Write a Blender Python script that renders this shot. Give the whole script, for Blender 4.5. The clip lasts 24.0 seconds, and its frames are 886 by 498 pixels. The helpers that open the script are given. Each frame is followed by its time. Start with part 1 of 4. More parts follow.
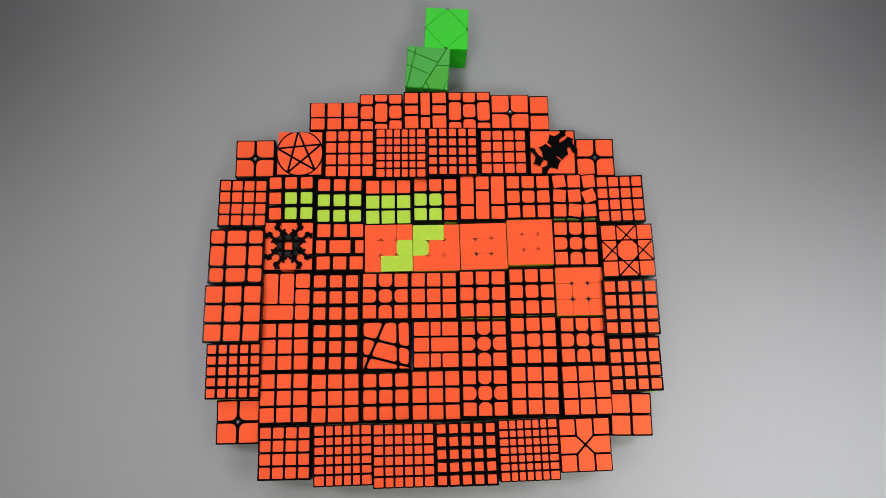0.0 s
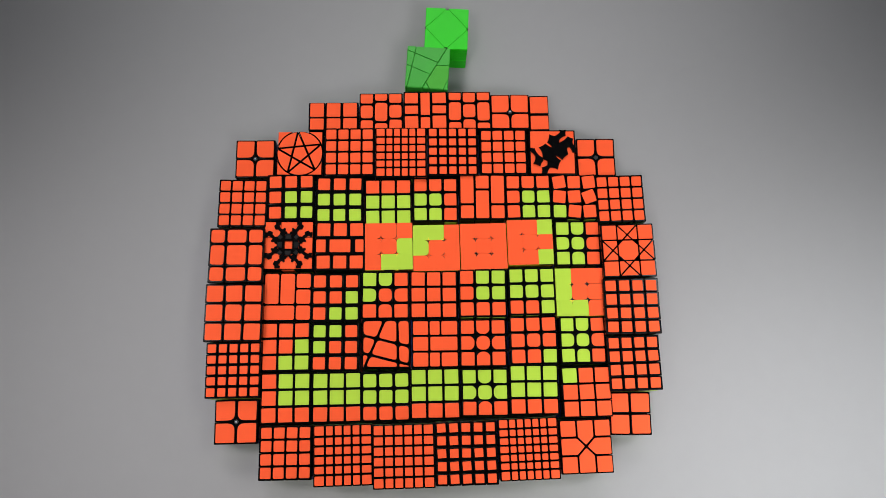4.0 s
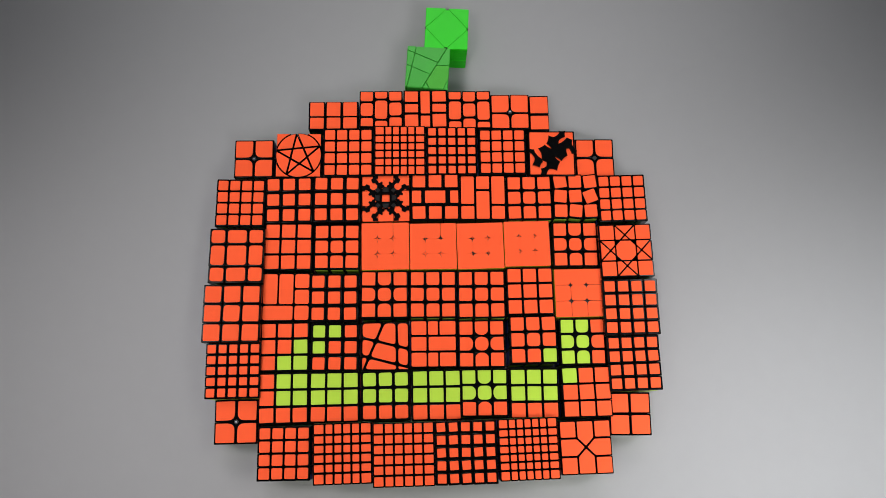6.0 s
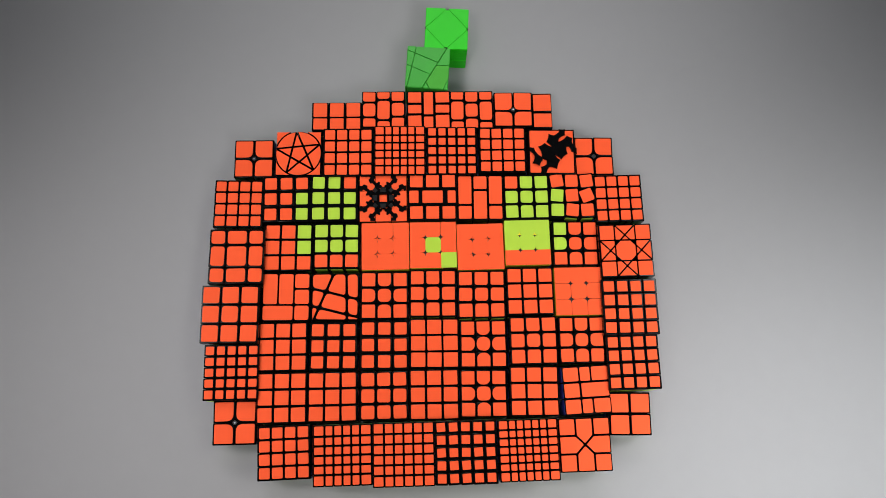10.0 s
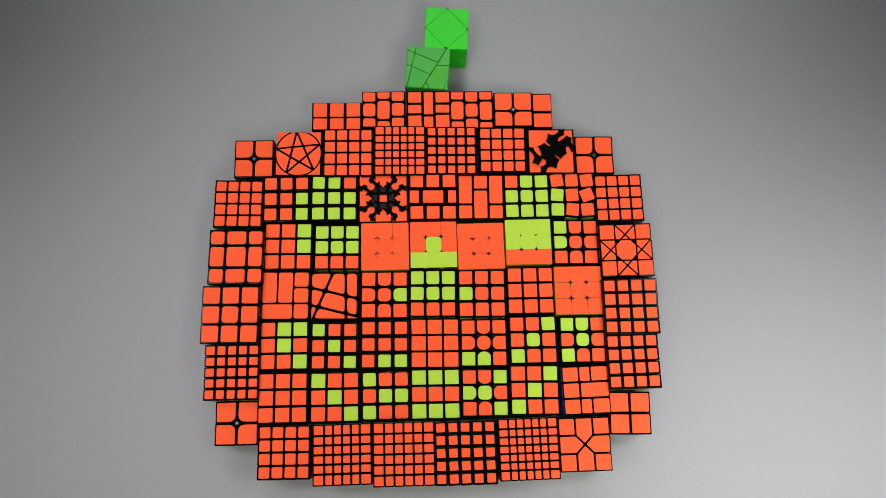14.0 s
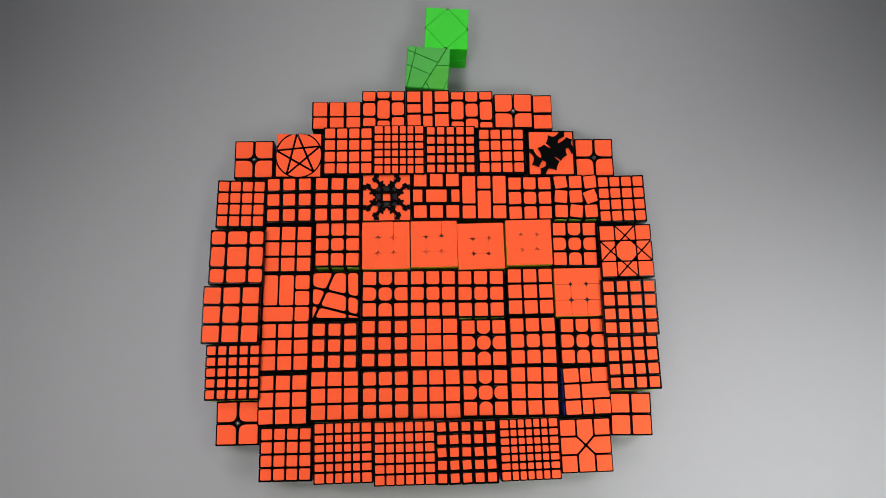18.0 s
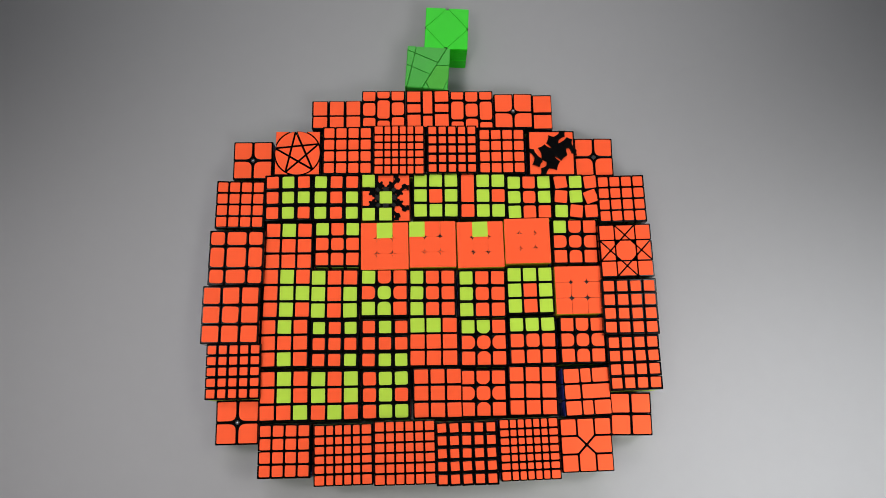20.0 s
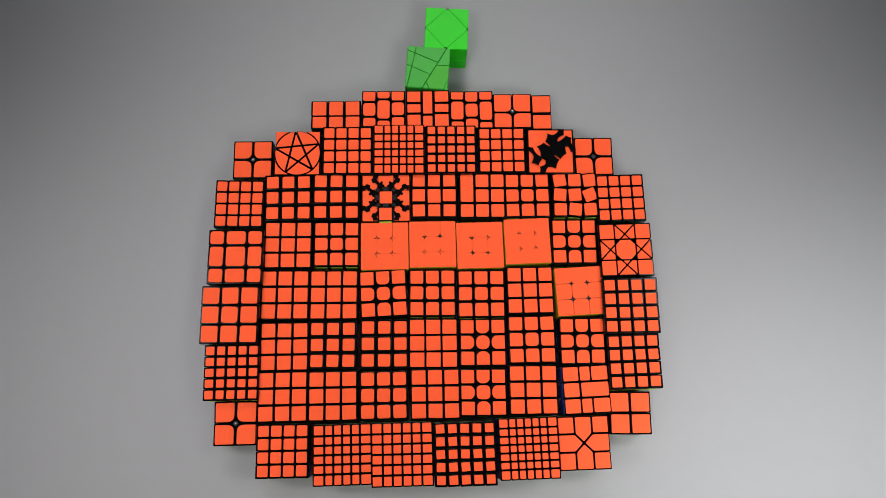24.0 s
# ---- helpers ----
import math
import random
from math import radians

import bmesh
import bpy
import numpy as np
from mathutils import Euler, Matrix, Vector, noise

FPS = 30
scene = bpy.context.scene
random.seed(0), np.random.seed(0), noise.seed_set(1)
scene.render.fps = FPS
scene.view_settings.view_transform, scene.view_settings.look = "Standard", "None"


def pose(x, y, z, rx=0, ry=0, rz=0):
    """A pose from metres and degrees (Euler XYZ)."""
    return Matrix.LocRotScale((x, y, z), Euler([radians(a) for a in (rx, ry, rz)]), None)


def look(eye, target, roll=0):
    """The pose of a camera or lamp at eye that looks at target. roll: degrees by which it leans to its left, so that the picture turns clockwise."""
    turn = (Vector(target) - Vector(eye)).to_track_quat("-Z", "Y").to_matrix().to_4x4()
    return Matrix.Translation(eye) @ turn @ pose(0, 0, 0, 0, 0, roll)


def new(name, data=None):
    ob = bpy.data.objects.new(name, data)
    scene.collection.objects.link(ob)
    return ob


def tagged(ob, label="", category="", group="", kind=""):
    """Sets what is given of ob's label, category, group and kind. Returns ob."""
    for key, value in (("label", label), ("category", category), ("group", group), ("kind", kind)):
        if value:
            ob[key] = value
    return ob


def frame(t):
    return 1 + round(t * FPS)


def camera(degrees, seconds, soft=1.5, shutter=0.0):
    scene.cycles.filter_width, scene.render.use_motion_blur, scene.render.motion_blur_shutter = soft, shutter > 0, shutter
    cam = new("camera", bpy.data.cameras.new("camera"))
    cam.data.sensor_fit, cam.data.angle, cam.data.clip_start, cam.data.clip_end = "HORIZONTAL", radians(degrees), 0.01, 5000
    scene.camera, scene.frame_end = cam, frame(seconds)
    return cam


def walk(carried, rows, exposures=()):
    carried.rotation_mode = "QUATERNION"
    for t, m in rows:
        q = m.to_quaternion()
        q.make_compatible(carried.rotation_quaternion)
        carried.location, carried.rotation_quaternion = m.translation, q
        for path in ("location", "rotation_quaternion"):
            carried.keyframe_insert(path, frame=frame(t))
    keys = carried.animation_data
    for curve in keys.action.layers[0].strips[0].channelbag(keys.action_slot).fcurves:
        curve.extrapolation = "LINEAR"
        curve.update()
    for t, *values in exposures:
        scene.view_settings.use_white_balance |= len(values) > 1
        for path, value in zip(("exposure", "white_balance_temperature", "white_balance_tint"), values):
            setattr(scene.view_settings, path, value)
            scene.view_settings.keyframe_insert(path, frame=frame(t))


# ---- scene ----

# camera: a stand over the table, looking steeply down
cam = camera(58.5, 24.0, soft=0.6)
EYE = pose(-0.0141, -0.1455, 0.9723, 12.334, -1.28, -1.145)
walk(cam, [(0, EYE), (24, EYE)])

# light: unseen narrow lamps at five places, added to shape brightness; dim grey room
world = bpy.data.worlds.new("room_light")
scene.world = world
world.use_nodes = True
world.node_tree.nodes["Background"].inputs[0].default_value = (0.93, 0.95, 1.0, 1)
world.node_tree.nodes["Background"].inputs[1].default_value = 0.15


def soft_lamp(name, eye, target, size, spread, watts, colour):
    data = bpy.data.lights.new(name, "AREA")
    data.shape, data.size, data.spread, data.energy, data.color = "DISK", size, radians(spread), watts, colour
    ob = new(name, data)
    ob.matrix_world = look(eye, target)
    return ob


soft_lamp("softbox_right", (0.9, -1.0, 2.1), (0, 0.5, 0), 0.95, 16, 0.4, (0.98, 0.995, 1))
soft_lamp("softbox_right", (0.9, -1.0, 2.1), (0.55, -0.5, 0), 0.95, 16, 1.7, (0.98, 0.995, 1))
soft_lamp("softbox_right", (0.9, -1.0, 2.1), (0.4, 0.3, 0), 0.95, 16, 0.23, (0.98, 0.995, 1))
soft_lamp("softbox_left", (-0.7, -1.0, 2.2), (0, -0.1, 0), 0.95, 16, 0.69, (1, 0.975, 0.965))
soft_lamp("softbox_back", (0, 2.0, 2.5), (0, 0.3, 0), 0.95, 16, 0.92, (1, 0.99, 0.99))
soft_lamp("softbox_side", (1.35, 0.3, 2.25), (0, -0.1, 0), 0.95, 16, 0.3, (0.98, 1, 1))
soft_lamp("softbox_side", (1.35, 0.3, 2.25), (0.65, -0.35, 0), 0.95, 16, 1.6, (0.98, 1, 1))
# added warm lamp on the far left, no window there
soft_lamp("softbox_window", (-1.35, 0.2, 2.25), (-0.6, -0.3, 0), 0.95, 16, 0.98, (1, 0.965, 0.96))
soft_lamp("softbox_window", (-1.35, 0.2, 2.25), (0, -0.1, 0), 0.95, 16, 0.24, (1, 0.965, 0.96))


# ---- materials ----
def material(name, colour, rough, metal=0.0, vary=0.06, scale=60.0, bump=0.0, spec=0.5):
    m = bpy.data.materials.new(name)
    m.use_nodes = True
    n, link = m.node_tree.nodes, m.node_tree.links.new
    b = n["Principled BSDF"]
    b.inputs["Roughness"].default_value, b.inputs["Metallic"].default_value = rough, metal
    b.inputs["Specular IOR Level"].default_value = spec
    place = n.new("ShaderNodeTexCoord")
    fine, wide = n.new("ShaderNodeTexNoise"), n.new("ShaderNodeTexNoise")
    fine.inputs["Scale"].default_value, wide.inputs["Scale"].default_value = scale * 12, scale
    fine.inputs["Detail"].default_value = 4
    for tex in (fine, wide):
        link(place.outputs["Object"], tex.inputs["Vector"])
    info = n.new("ShaderNodeObjectInfo")
    mix = n.new("ShaderNodeMath")
    mix.operation = "ADD"
    link(fine.outputs["Fac"], mix.inputs[0])
    link(wide.outputs["Fac"], mix.inputs[1])
    more = n.new("ShaderNodeMath")
    more.operation = "ADD"
    link(mix.outputs[0], more.inputs[0])
    link(info.outputs["Random"], more.inputs[1])
    span = n.new("ShaderNodeMapRange")
    span.inputs["From Min"].default_value, span.inputs["From Max"].default_value = 0.5, 2.5
    span.inputs["To Min"].default_value, span.inputs["To Max"].default_value = 1 - vary, 1 + vary
    link(more.outputs[0], span.inputs["Value"])
    tint = n.new("ShaderNodeVectorMath")
    tint.operation = "SCALE"
    tint.inputs[0].default_value = colour
    link(span.outputs[0], tint.inputs["Scale"])
    link(tint.outputs[0], b.inputs["Base Color"])
    if bump:
        rise = n.new("ShaderNodeBump")
        rise.inputs["Strength"].default_value, rise.inputs["Distance"].default_value = bump, 0.0004
        link(fine.outputs["Fac"], rise.inputs["Height"])
        link(rise.outputs[0], b.inputs["Normal"])
    return m


ORANGE = material("orange_vinyl", (0.92, 0.099, 0.0245), 0.6, vary=0.03, spec=0.15)
LIME = material("yellow_green_vinyl", (0.415, 0.615, 0.05), 0.6, vary=0.03, spec=0.15)
BLACK = material("black_plastic", (0.0015, 0.0015, 0.0017), 0.13, vary=0.2, bump=0.02, spec=0.11)
# black plastic with the light on the hub facets put into its colour
LITBLACK = material("lit_black_plastic", (0.009, 0.009, 0.0095), 0.5, vary=0.25, spec=0.12)
GREENTOP = material("bright_green_plastic", (0.02, 0.58, 0.009), 0.4, vary=0.04, spec=0.12)
GREENDULL = material("dull_green_plastic", (0.036, 0.36, 0.028), 0.42, vary=0.14, spec=0.2)
YELLOW = material("yellow_plastic", (0.85, 0.68, 0.02), 0.35)
GREEN = material("green_vinyl", (0.03, 0.3, 0.05), 0.45)
BLUE = material("blue_vinyl", (0.012, 0.03, 0.3), 0.45)
# dark brown that paints the shade inside the shell cubes' gaps
GAPSHADE = material("gap_shade_brown", (0.012, 0.002, 0.0015), 0.5)
RED = material("red_vinyl", (0.35, 0.012, 0.012), 0.45)
STEEL = material("screw_steel", (0.45, 0.45, 0.5), 0.3, metal=1.0)
CAPGREY = material("grey_screw_cap", (0.022, 0.022, 0.025), 0.35, vary=0.2, spec=0.3)
GREENDUST = material("dusty_green_plastic", (0.062, 0.34, 0.036), 0.6, vary=0.3, scale=90, spec=0.15)
PAPER = material("grey_paper", (0.308, 0.3065, 0.311), 0.85, vary=0.04, scale=4.0, bump=0.1, spec=0.1)


# ---- shapes ----
def area_of(pts):
    return sum(a[0] * b[1] - b[0] * a[1] for a, b in zip(pts, pts[1:] + pts[:1])) / 2


def inset(pts, d):
    """The polygon (anticlockwise) with every edge moved inwards by d."""
    out, k = [], len(pts)
    for i in range(k):
        a, b, c = (Vector(pts[i - 1]), Vector(pts[i]), Vector(pts[(i + 1) % k]))
        u, w = (b - a).normalized(), (c - b).normalized()
        n, m = Vector((-u.y, u.x)), Vector((-w.y, w.x))
        s = n + m
        q = max(s.dot(s) / 2, 0.15)
        out.append(tuple(b + s * (d / q)))
    return out


def rounded(pts, radii, seg=3):
    """The polygon with its corners rounded, one radius a corner."""
    if not isinstance(radii, (list, tuple)):
        radii = [radii] * len(pts)
    out, k = [], len(pts)
    for i in range(k):
        a, b, c = (Vector(pts[i - 1]), Vector(pts[i]), Vector(pts[(i + 1) % k]))
        u, w = (a - b), (c - b)
        t = min(radii[i], u.length * 0.49, w.length * 0.49)
        if t < 1e-6:
            out.append(tuple(b))
            continue
        p, q = b + u.normalized() * t, b + w.normalized() * t
        for j in range(seg + 1):
            x = j / seg
            out.append(tuple((1 - x) ** 2 * p + 2 * x * (1 - x) * b + x * x * q))
    return out


def plate(name, pts, z0, z1, mat, cham=0.0004):
    """A slab over a polygon in metres, its upper edge rounded in two steps."""
    if area_of(pts) < 0:
        pts = pts[::-1]
    k = len(pts)
    rings = [(pts, z0), (pts, z1 - cham), (inset(pts, cham * 0.35), z1 - cham * 0.35), (inset(pts, cham), z1)]
    if cham < 0.0002:
        rings = [rings[0], rings[1], rings[3]]
    verts = [(x, y, z) for ring, z in rings for x, y in ring]
    n = len(rings)
    faces = [tuple(range(k))[::-1], tuple(range((n - 1) * k, n * k))]
    for r in range(n - 1):
        faces += [(r * k + i, r * k + (i + 1) % k, (r + 1) * k + (i + 1) % k, (r + 1) * k + i) for i in range(k)]
    mesh = bpy.data.meshes.new(name)
    mesh.from_pydata(verts, [], faces)
    if n > 3:
        mesh.polygons.foreach_set("use_smooth", [f >= 2 + k for f in range(len(faces))])
    mesh.materials.append(mat)
    return mesh


MESHES = {}
WOBBLE = random.Random(7)


def once(key, make):
    if key not in MESHES:
        MESHES[key] = make()
    return MESHES[key]


def child(name, mesh, parent, m=None, label=""):
    ob = new(name, mesh)
    ob.parent = parent
    if m is not None:
        ob.matrix_basis = m
    return tagged(ob, label)


def rect(u0, v0, u1, v1):
    return [(u0, v0), (u1, v0), (u1, v1), (u0, v1)]


def split(polys, lines):
    """Convex polygons cut apart by lines, each through two points."""
    for (px, py), (qx, qy) in lines:
        done = []
        for poly in polys:
            side = [(qx - px) * (y - py) - (qy - py) * (x - px) for x, y in poly]
            left, right = [], []
            for i, pt in enumerate(poly):
                j = (i + 1) % len(poly)
                if side[i] > -1e-9:
                    left.append(pt)
                if side[i] < 1e-9:
                    right.append(pt)
                if side[i] * side[j] < -1e-12:
                    t = side[i] / (side[i] - side[j])
                    cut = tuple(a + (b - a) * t for a, b in zip(pt, poly[j]))
                    left.append(cut)
                    right.append(cut)
            done += [q for q in (left, right) if len(q) > 2 and abs(area_of(q)) > 0.0015]
        polys = done
    return polys


# A piece: footprint, upper patch, corner radii, and the place in the 3 x 3 face it can be turned over at.
def piece(foot, patch, radii=0.02, cell=None, back=None, turn=0.0):
    return dict(foot=foot, patch=patch, radii=radii, cell=cell, back=back, turn=turn)


def steps(n, outer=1.0):
    """Borders of n layers, the outer two wider by a factor."""
    w = [outer if i in (0, n - 1) else 1.0 for i in range(n)]
    s, out = 0, [0.0]
    for x in w:
        s += x
        out.append(s / sum(w))
    return out


def grid(us, vs, gap, corner, cells=False):
    """Square pieces between the borders us and vs."""
    out = []
    for i in range(len(vs) - 1):
        for j in range(len(us) - 1):
            box = (us[j], vs[i], us[j + 1], vs[i + 1])
            r = corner(i, j) if callable(corner) else corner
            out.append(piece(rect(*box), rect(box[0] + gap, box[1] + gap, box[2] - gap, box[3] - gap), r, (i, j) if cells else None))
    return out


def inner(edge, centre, corner, base=0.02):
    """Corner radii of a 3 x 3 face whose pieces are rounded towards its four inner crossings."""
    def radii(i, j):
        kind = (i == 1) + (j == 1)
        r = (corner, edge, centre)[kind]
        spots = [(j > 0 and i > 0), (j < 2 and i > 0), (j < 2 and i < 2), (j > 0 and i < 2)]
        return [r if s else base for s in spots]
    return radii


THIRDS = [0, 1 / 3, 2 / 3, 1]


def blocks(gap, r, joins):
    """A 3 x 3 face on which some neighbours are one block: joins maps a cell to the sides without a gap."""
    out = []
    for i in range(3):
        for j in range(3):
            side = joins.get((i, j), "")
            u0, v0, u1, v1 = THIRDS[j], THIRDS[i], THIRDS[j + 1], THIRDS[i + 1]
            patch = rect(u0 + gap * ("l" not in side), v0 + gap * ("t" not in side), u1 - gap * ("r" not in side), v1 - gap * ("b" not in side))
            flat = ["l" in side or "t" in side, "r" in side or "t" in side, "r" in side or "b" in side, "l" in side or "b" in side]
            back = rect(u0 + 0.03, v0 + 0.03, u1 - 0.03, v1 - 0.03)
            out.append(piece(rect(u0, v0, u1, v1), patch, [0 if f else r for f in flat], (i, j), back))
    return out


def bowed(middle):
    """A 3 x 3 face whose four edge pieces bulge towards a rounded middle piece."""
    out = grid(THIRDS, THIRDS, 0.027, inner(0.0, middle, 0.03), True)
    for q in out:
        i, j = q["cell"]
        if i == j == 1:
            q["patch"] = rect(1 / 3 + 0.02, 1 / 3 + 0.02, 2 / 3 - 0.02, 2 / 3 - 0.02)
        elif i == 1 or j == 1:
            # drawn for the upper edge piece, then turned to its side
            u0, v0, u1, v1, deep = 1 / 3 + 0.027, 0.027, 2 / 3 - 0.027, 1 / 3 - 0.022, 0.08
            pts = [(u0, v0), (u1, v0)] + [(u1 + (u0 - u1) * k / 12, v1 - deep * abs(k / 6 - 1) ** 3) for k in range(13)]
            turns = {(0, 1): 0, (1, 2): 1, (2, 1): 2, (1, 0): 3}[i, j]
            for _ in range(turns):
                pts = [(1 - v, u) for u, v in pts]
            q["patch"], q["radii"], q["back"] = pts, 0.012, pts
    return out


def pattern(kind, seams=""):
    if kind == "plain":
        return grid(THIRDS, THIRDS, 0.026, 0.02, True)
    if kind == "thin":
        return grid(THIRDS, THIRDS, 0.022, 0.018, True)
    if kind == "dark":
        return grid(THIRDS, THIRDS, 0.041, 0.03, True)
    if kind == "mid":
        return grid(THIRDS, THIRDS, 0.0295, inner(0.055, 0.065, 0.042, 0.022), True)
    if kind == "soft3":
        return grid(THIRDS, THIRDS, 0.031, 0.046, True)
    if kind == "round":
        return grid(THIRDS, THIRDS, 0.028, inner(0.105, 0.1, 0.03), True)
    if kind == "circle":
        return bowed(0.19)
    if kind == "bow":
        return bowed(0.1)
    if kind == "eight":
        return grid(THIRDS, THIRDS, 0.028, inner(0.05, 0.075, 0.045), True)
    if kind == "soft":
        return grid(THIRDS, THIRDS, 0.026, inner(0.035, 0.055, 0.045, 0.025))
    if kind == "fat":
        return grid([0, 0.3, 0.7, 1], [0, 0.29, 0.7, 1], 0.026, 0.05)
    if kind in ("two", "twob"):
        r = 0.16 if kind == "two" else 0.03
        return grid([0, 0.5, 1], [0, 0.5, 1], 0.034, lambda i, j: [r if c == (i, j) else 0.03 for c in ((1, 1), (1, 0), (0, 0), (0, 1))])
    if kind == "four":
        return grid(steps(4), steps(4), 0.0215, 0.026)
    if kind == "fourd":
        return grid(steps(4, 1.02), steps(4), 0.03, 0.016)
    if kind == "five":
        return grid(steps(5, 1.05), steps(5, 1.05), 0.026, 0.02)
    if kind == "fived":
        return [dict(q, turn=random.uniform(-3.5, 3.5)) for q in grid(steps(5), steps(5), 0.03, 0.012)]
    if kind == "six":
        return grid(steps(6, 1.3), steps(6, 1.2), 0.0185, 0.016)
    if kind == "sixb":
        return grid(steps(6, 1.15), steps(6, 1.1), 0.017, 0.014)
    if kind == "seven":
        return grid(steps(7, 1.32), steps(7, 1.22), 0.016, 0.02)
    if kind == "twist":
        turn = ((8, 2, 8), (-6, 3, 20), (-2, -6, 2))
        return [dict(q, turn=turn[q["cell"][0]][q["cell"][1]]) for q in grid(THIRDS, THIRDS, 0.028, 0.03, True)]
    if kind == "shell":
        out = grid(THIRDS, THIRDS, 0.0, inner(0.075, 0.075, 0.075, 0.012), True)
        for q in out:
            i, j = q["cell"]
            u0, v0, u1, v1 = THIRDS[j], THIRDS[i], THIRDS[j + 1], THIRDS[i + 1]
            q["back"] = rect(u0, v0, u1, v1)
            # seams: "u0" the upright line over the first crossing ... as given by the cube
            e = 0.0032
            left, right = (f"u{j - 1}{i}" in seams) * e, (f"u{j}{i}" in seams) * e
            over, below = (f"l{i - 1}{j}" in seams) * e, (f"l{i}{j}" in seams) * e
            q["patch"] = rect(u0 + left, v0 + over, u1 - right, v1 - below)
            q["radii"] = [r if r < 0.02 else r * WOBBLE.uniform(0.9, 1.3) for r in q["radii"]]
        return out
    if kind == "band":
        return blocks(0.026, 0.03, {(0, 0): "b", (1, 0): "t", (1, 1): "b", (2, 1): "t", (0, 2): "b", (1, 2): "t"})
    if kind == "bandb":
        return blocks(0.028, 0.03, {(0, 0): "b", (1, 0): "t"})
    if kind == "bars":
        return blocks(0.02, 0.045, {(0, 0): "b", (1, 0): "t", (0, 1): "b", (1, 1): "t", (2, 0): "r", (2, 1): "l"})
    if kind == "offset":
        out = blocks(0.024, 0.03, {(1, 1): "r", (1, 2): "l"})
        for q in out:
            i, j = q["cell"]
            low, high = i / 3 + 0.024, i / 3 + 0.31
            if j == 0:
                q["patch"] = rect(0.024, low, 0.345, high)
            elif i == 1:
                q["patch"] = rect(0.395, low, 2 / 3, high) if j == 1 else rect(2 / 3, low, 0.976, high)
            else:
                q["patch"] = rect(0.385, low, 0.595, high) if j == 1 else rect(0.635, low, 0.976, high)
                q["back"] = rect(0.385, low + 0.005, 0.635, high - 0.01)
        return out
    if kind in ("mirror", "mirrorb"):
        out = blocks(0.036, 0.02, {})
        wide = (rect(0.02, 0.37, 0.21, 0.63), rect(0.29, 0.37, 0.71, 0.63), rect(0.81, 0.37, 0.975, 0.63))
        if kind == "mirrorb":
            wide = (rect(0.03, 0.36, 0.3, 0.63), rect(0.36, 0.36, 0.64, 0.66), rect(0.69, 0.36, 0.97, 0.63))
        for q in out:
            if q["cell"][0] == 1:
                q["patch"] = wide[q["cell"][1]]
        return out
    if kind == "cross":
        a, b, g = 0.33, 0.67, 0.02
        shapes = [rect(0, 0, a, a), rect(b, 0, 1, a), rect(0, b, a, 1), rect(b, b, 1, 1),
                  [(a, 0), (b, 0), (b, a), (0.5, 0.5), (a, a)], [(b, a), (1, a), (1, b), (b, b), (0.5, 0.5)],
                  [(a, b), (0.5, 0.5), (b, b), (b, 1), (a, 1)], [(0, a), (a, a), (0.5, 0.5), (a, b), (0, b)]]
        return [piece(s, inset(s, g), 0.02) for s in shapes]
    if kind == "star":
        a, b, c = 0.3, 0.7, 0.3
        lines = [((a, 0), (a, 1)), ((b, 0), (b, 1)), ((0, a), (1, a)), ((0, b), (1, b)), ((c, 0), (1, 1 - c)), ((0, c), (1 - c, 1)), ((1 - c, 0), (0, 1 - c)), ((1, c), (c, 1))]
        # slivers beside the eight-sided middle are left out
        return [piece(s, inset(s, 0.0145), 0.012) for s in split([rect(0, 0, 1, 1)], lines) if area_of(inset(s, 0.0145)) > 0.002]
    if kind == "skew":
        lines = [((0.47, 0), (0.05, 1)), ((0, 0.32), (1, 0.56)), ((0.735, 0), (0.755, 1)), ((0, 0.69), (1, 0.935))]
        return [piece(s, inset(s, 0.027), 0.07) for s in split([rect(0, 0, 1, 1)], lines) if area_of(inset(s, 0.027)) > 0.001]
    if kind == "axis":
        halves = split([rect(0, 0, 1, 1)], [((0.92, 0), (0.4, 1))])
        halves.sort(key=lambda q: sum(u for u, v in q) / len(q))
        shapes = split(halves[:1], [((0, 0.1), (1, 0.46)), ((0.21, 0), (0.045, 1)), ((0, 0.45), (1, 0.82))]) + split(halves[1:], [((0.6, 0.44), (1, 0.42)), ((1, 0.74), (0.9, 1)), ((0.44, 0.78), (0.57, 1))])
        return [piece(q, inset(q, 0.008), 0.025) for q in shapes if area_of(inset(q, 0.008)) > 0.001]
    if kind == "skewb":
        # a diamond with clipped corners and four corner pieces that leave small notches
        a, b, g = 0.465, 0.035, 0.0018
        shapes = [[(a, b), (1 - a, b), (1 - b, a), (1 - b, 1 - a), (1 - a, 1 - b), (a, 1 - b), (b, 1 - a), (b, a)]]
        shapes += [[(0, 0), (a, 0), (a, b), (b, a), (0, a)], [(1, 0), (1, a), (1 - b, a), (1 - a, b), (1 - a, 0)],
                   [(1, 1), (1 - a, 1), (1 - a, 1 - b), (1 - b, 1 - a), (1, 1 - a)], [(0, 1), (0, 1 - a), (b, 1 - a), (a, 1 - b), (a, 1)]]
        return [piece(s, inset(s, g), 0.012) for s in shapes]
    if kind == "penta":
        return penta()
    if kind in ("gear", "swirl"):
        out = grid(THIRDS, THIRDS, 0.006, 0.01, True) if kind == "gear" else [piece(rect(0, 0, 1, 1), rect(0.03, 0.03, 0.97, 0.97), 0.02)]
        for q in out:
            q["back"] = q["patch"]
            if q["cell"] and q["cell"] != (1, 1):
                u, v = ((0.005, 0.36, 0.725)[k] for k in q["cell"][::-1])
                q["back"] = rect(u, v, u + 0.262, v + 0.262)
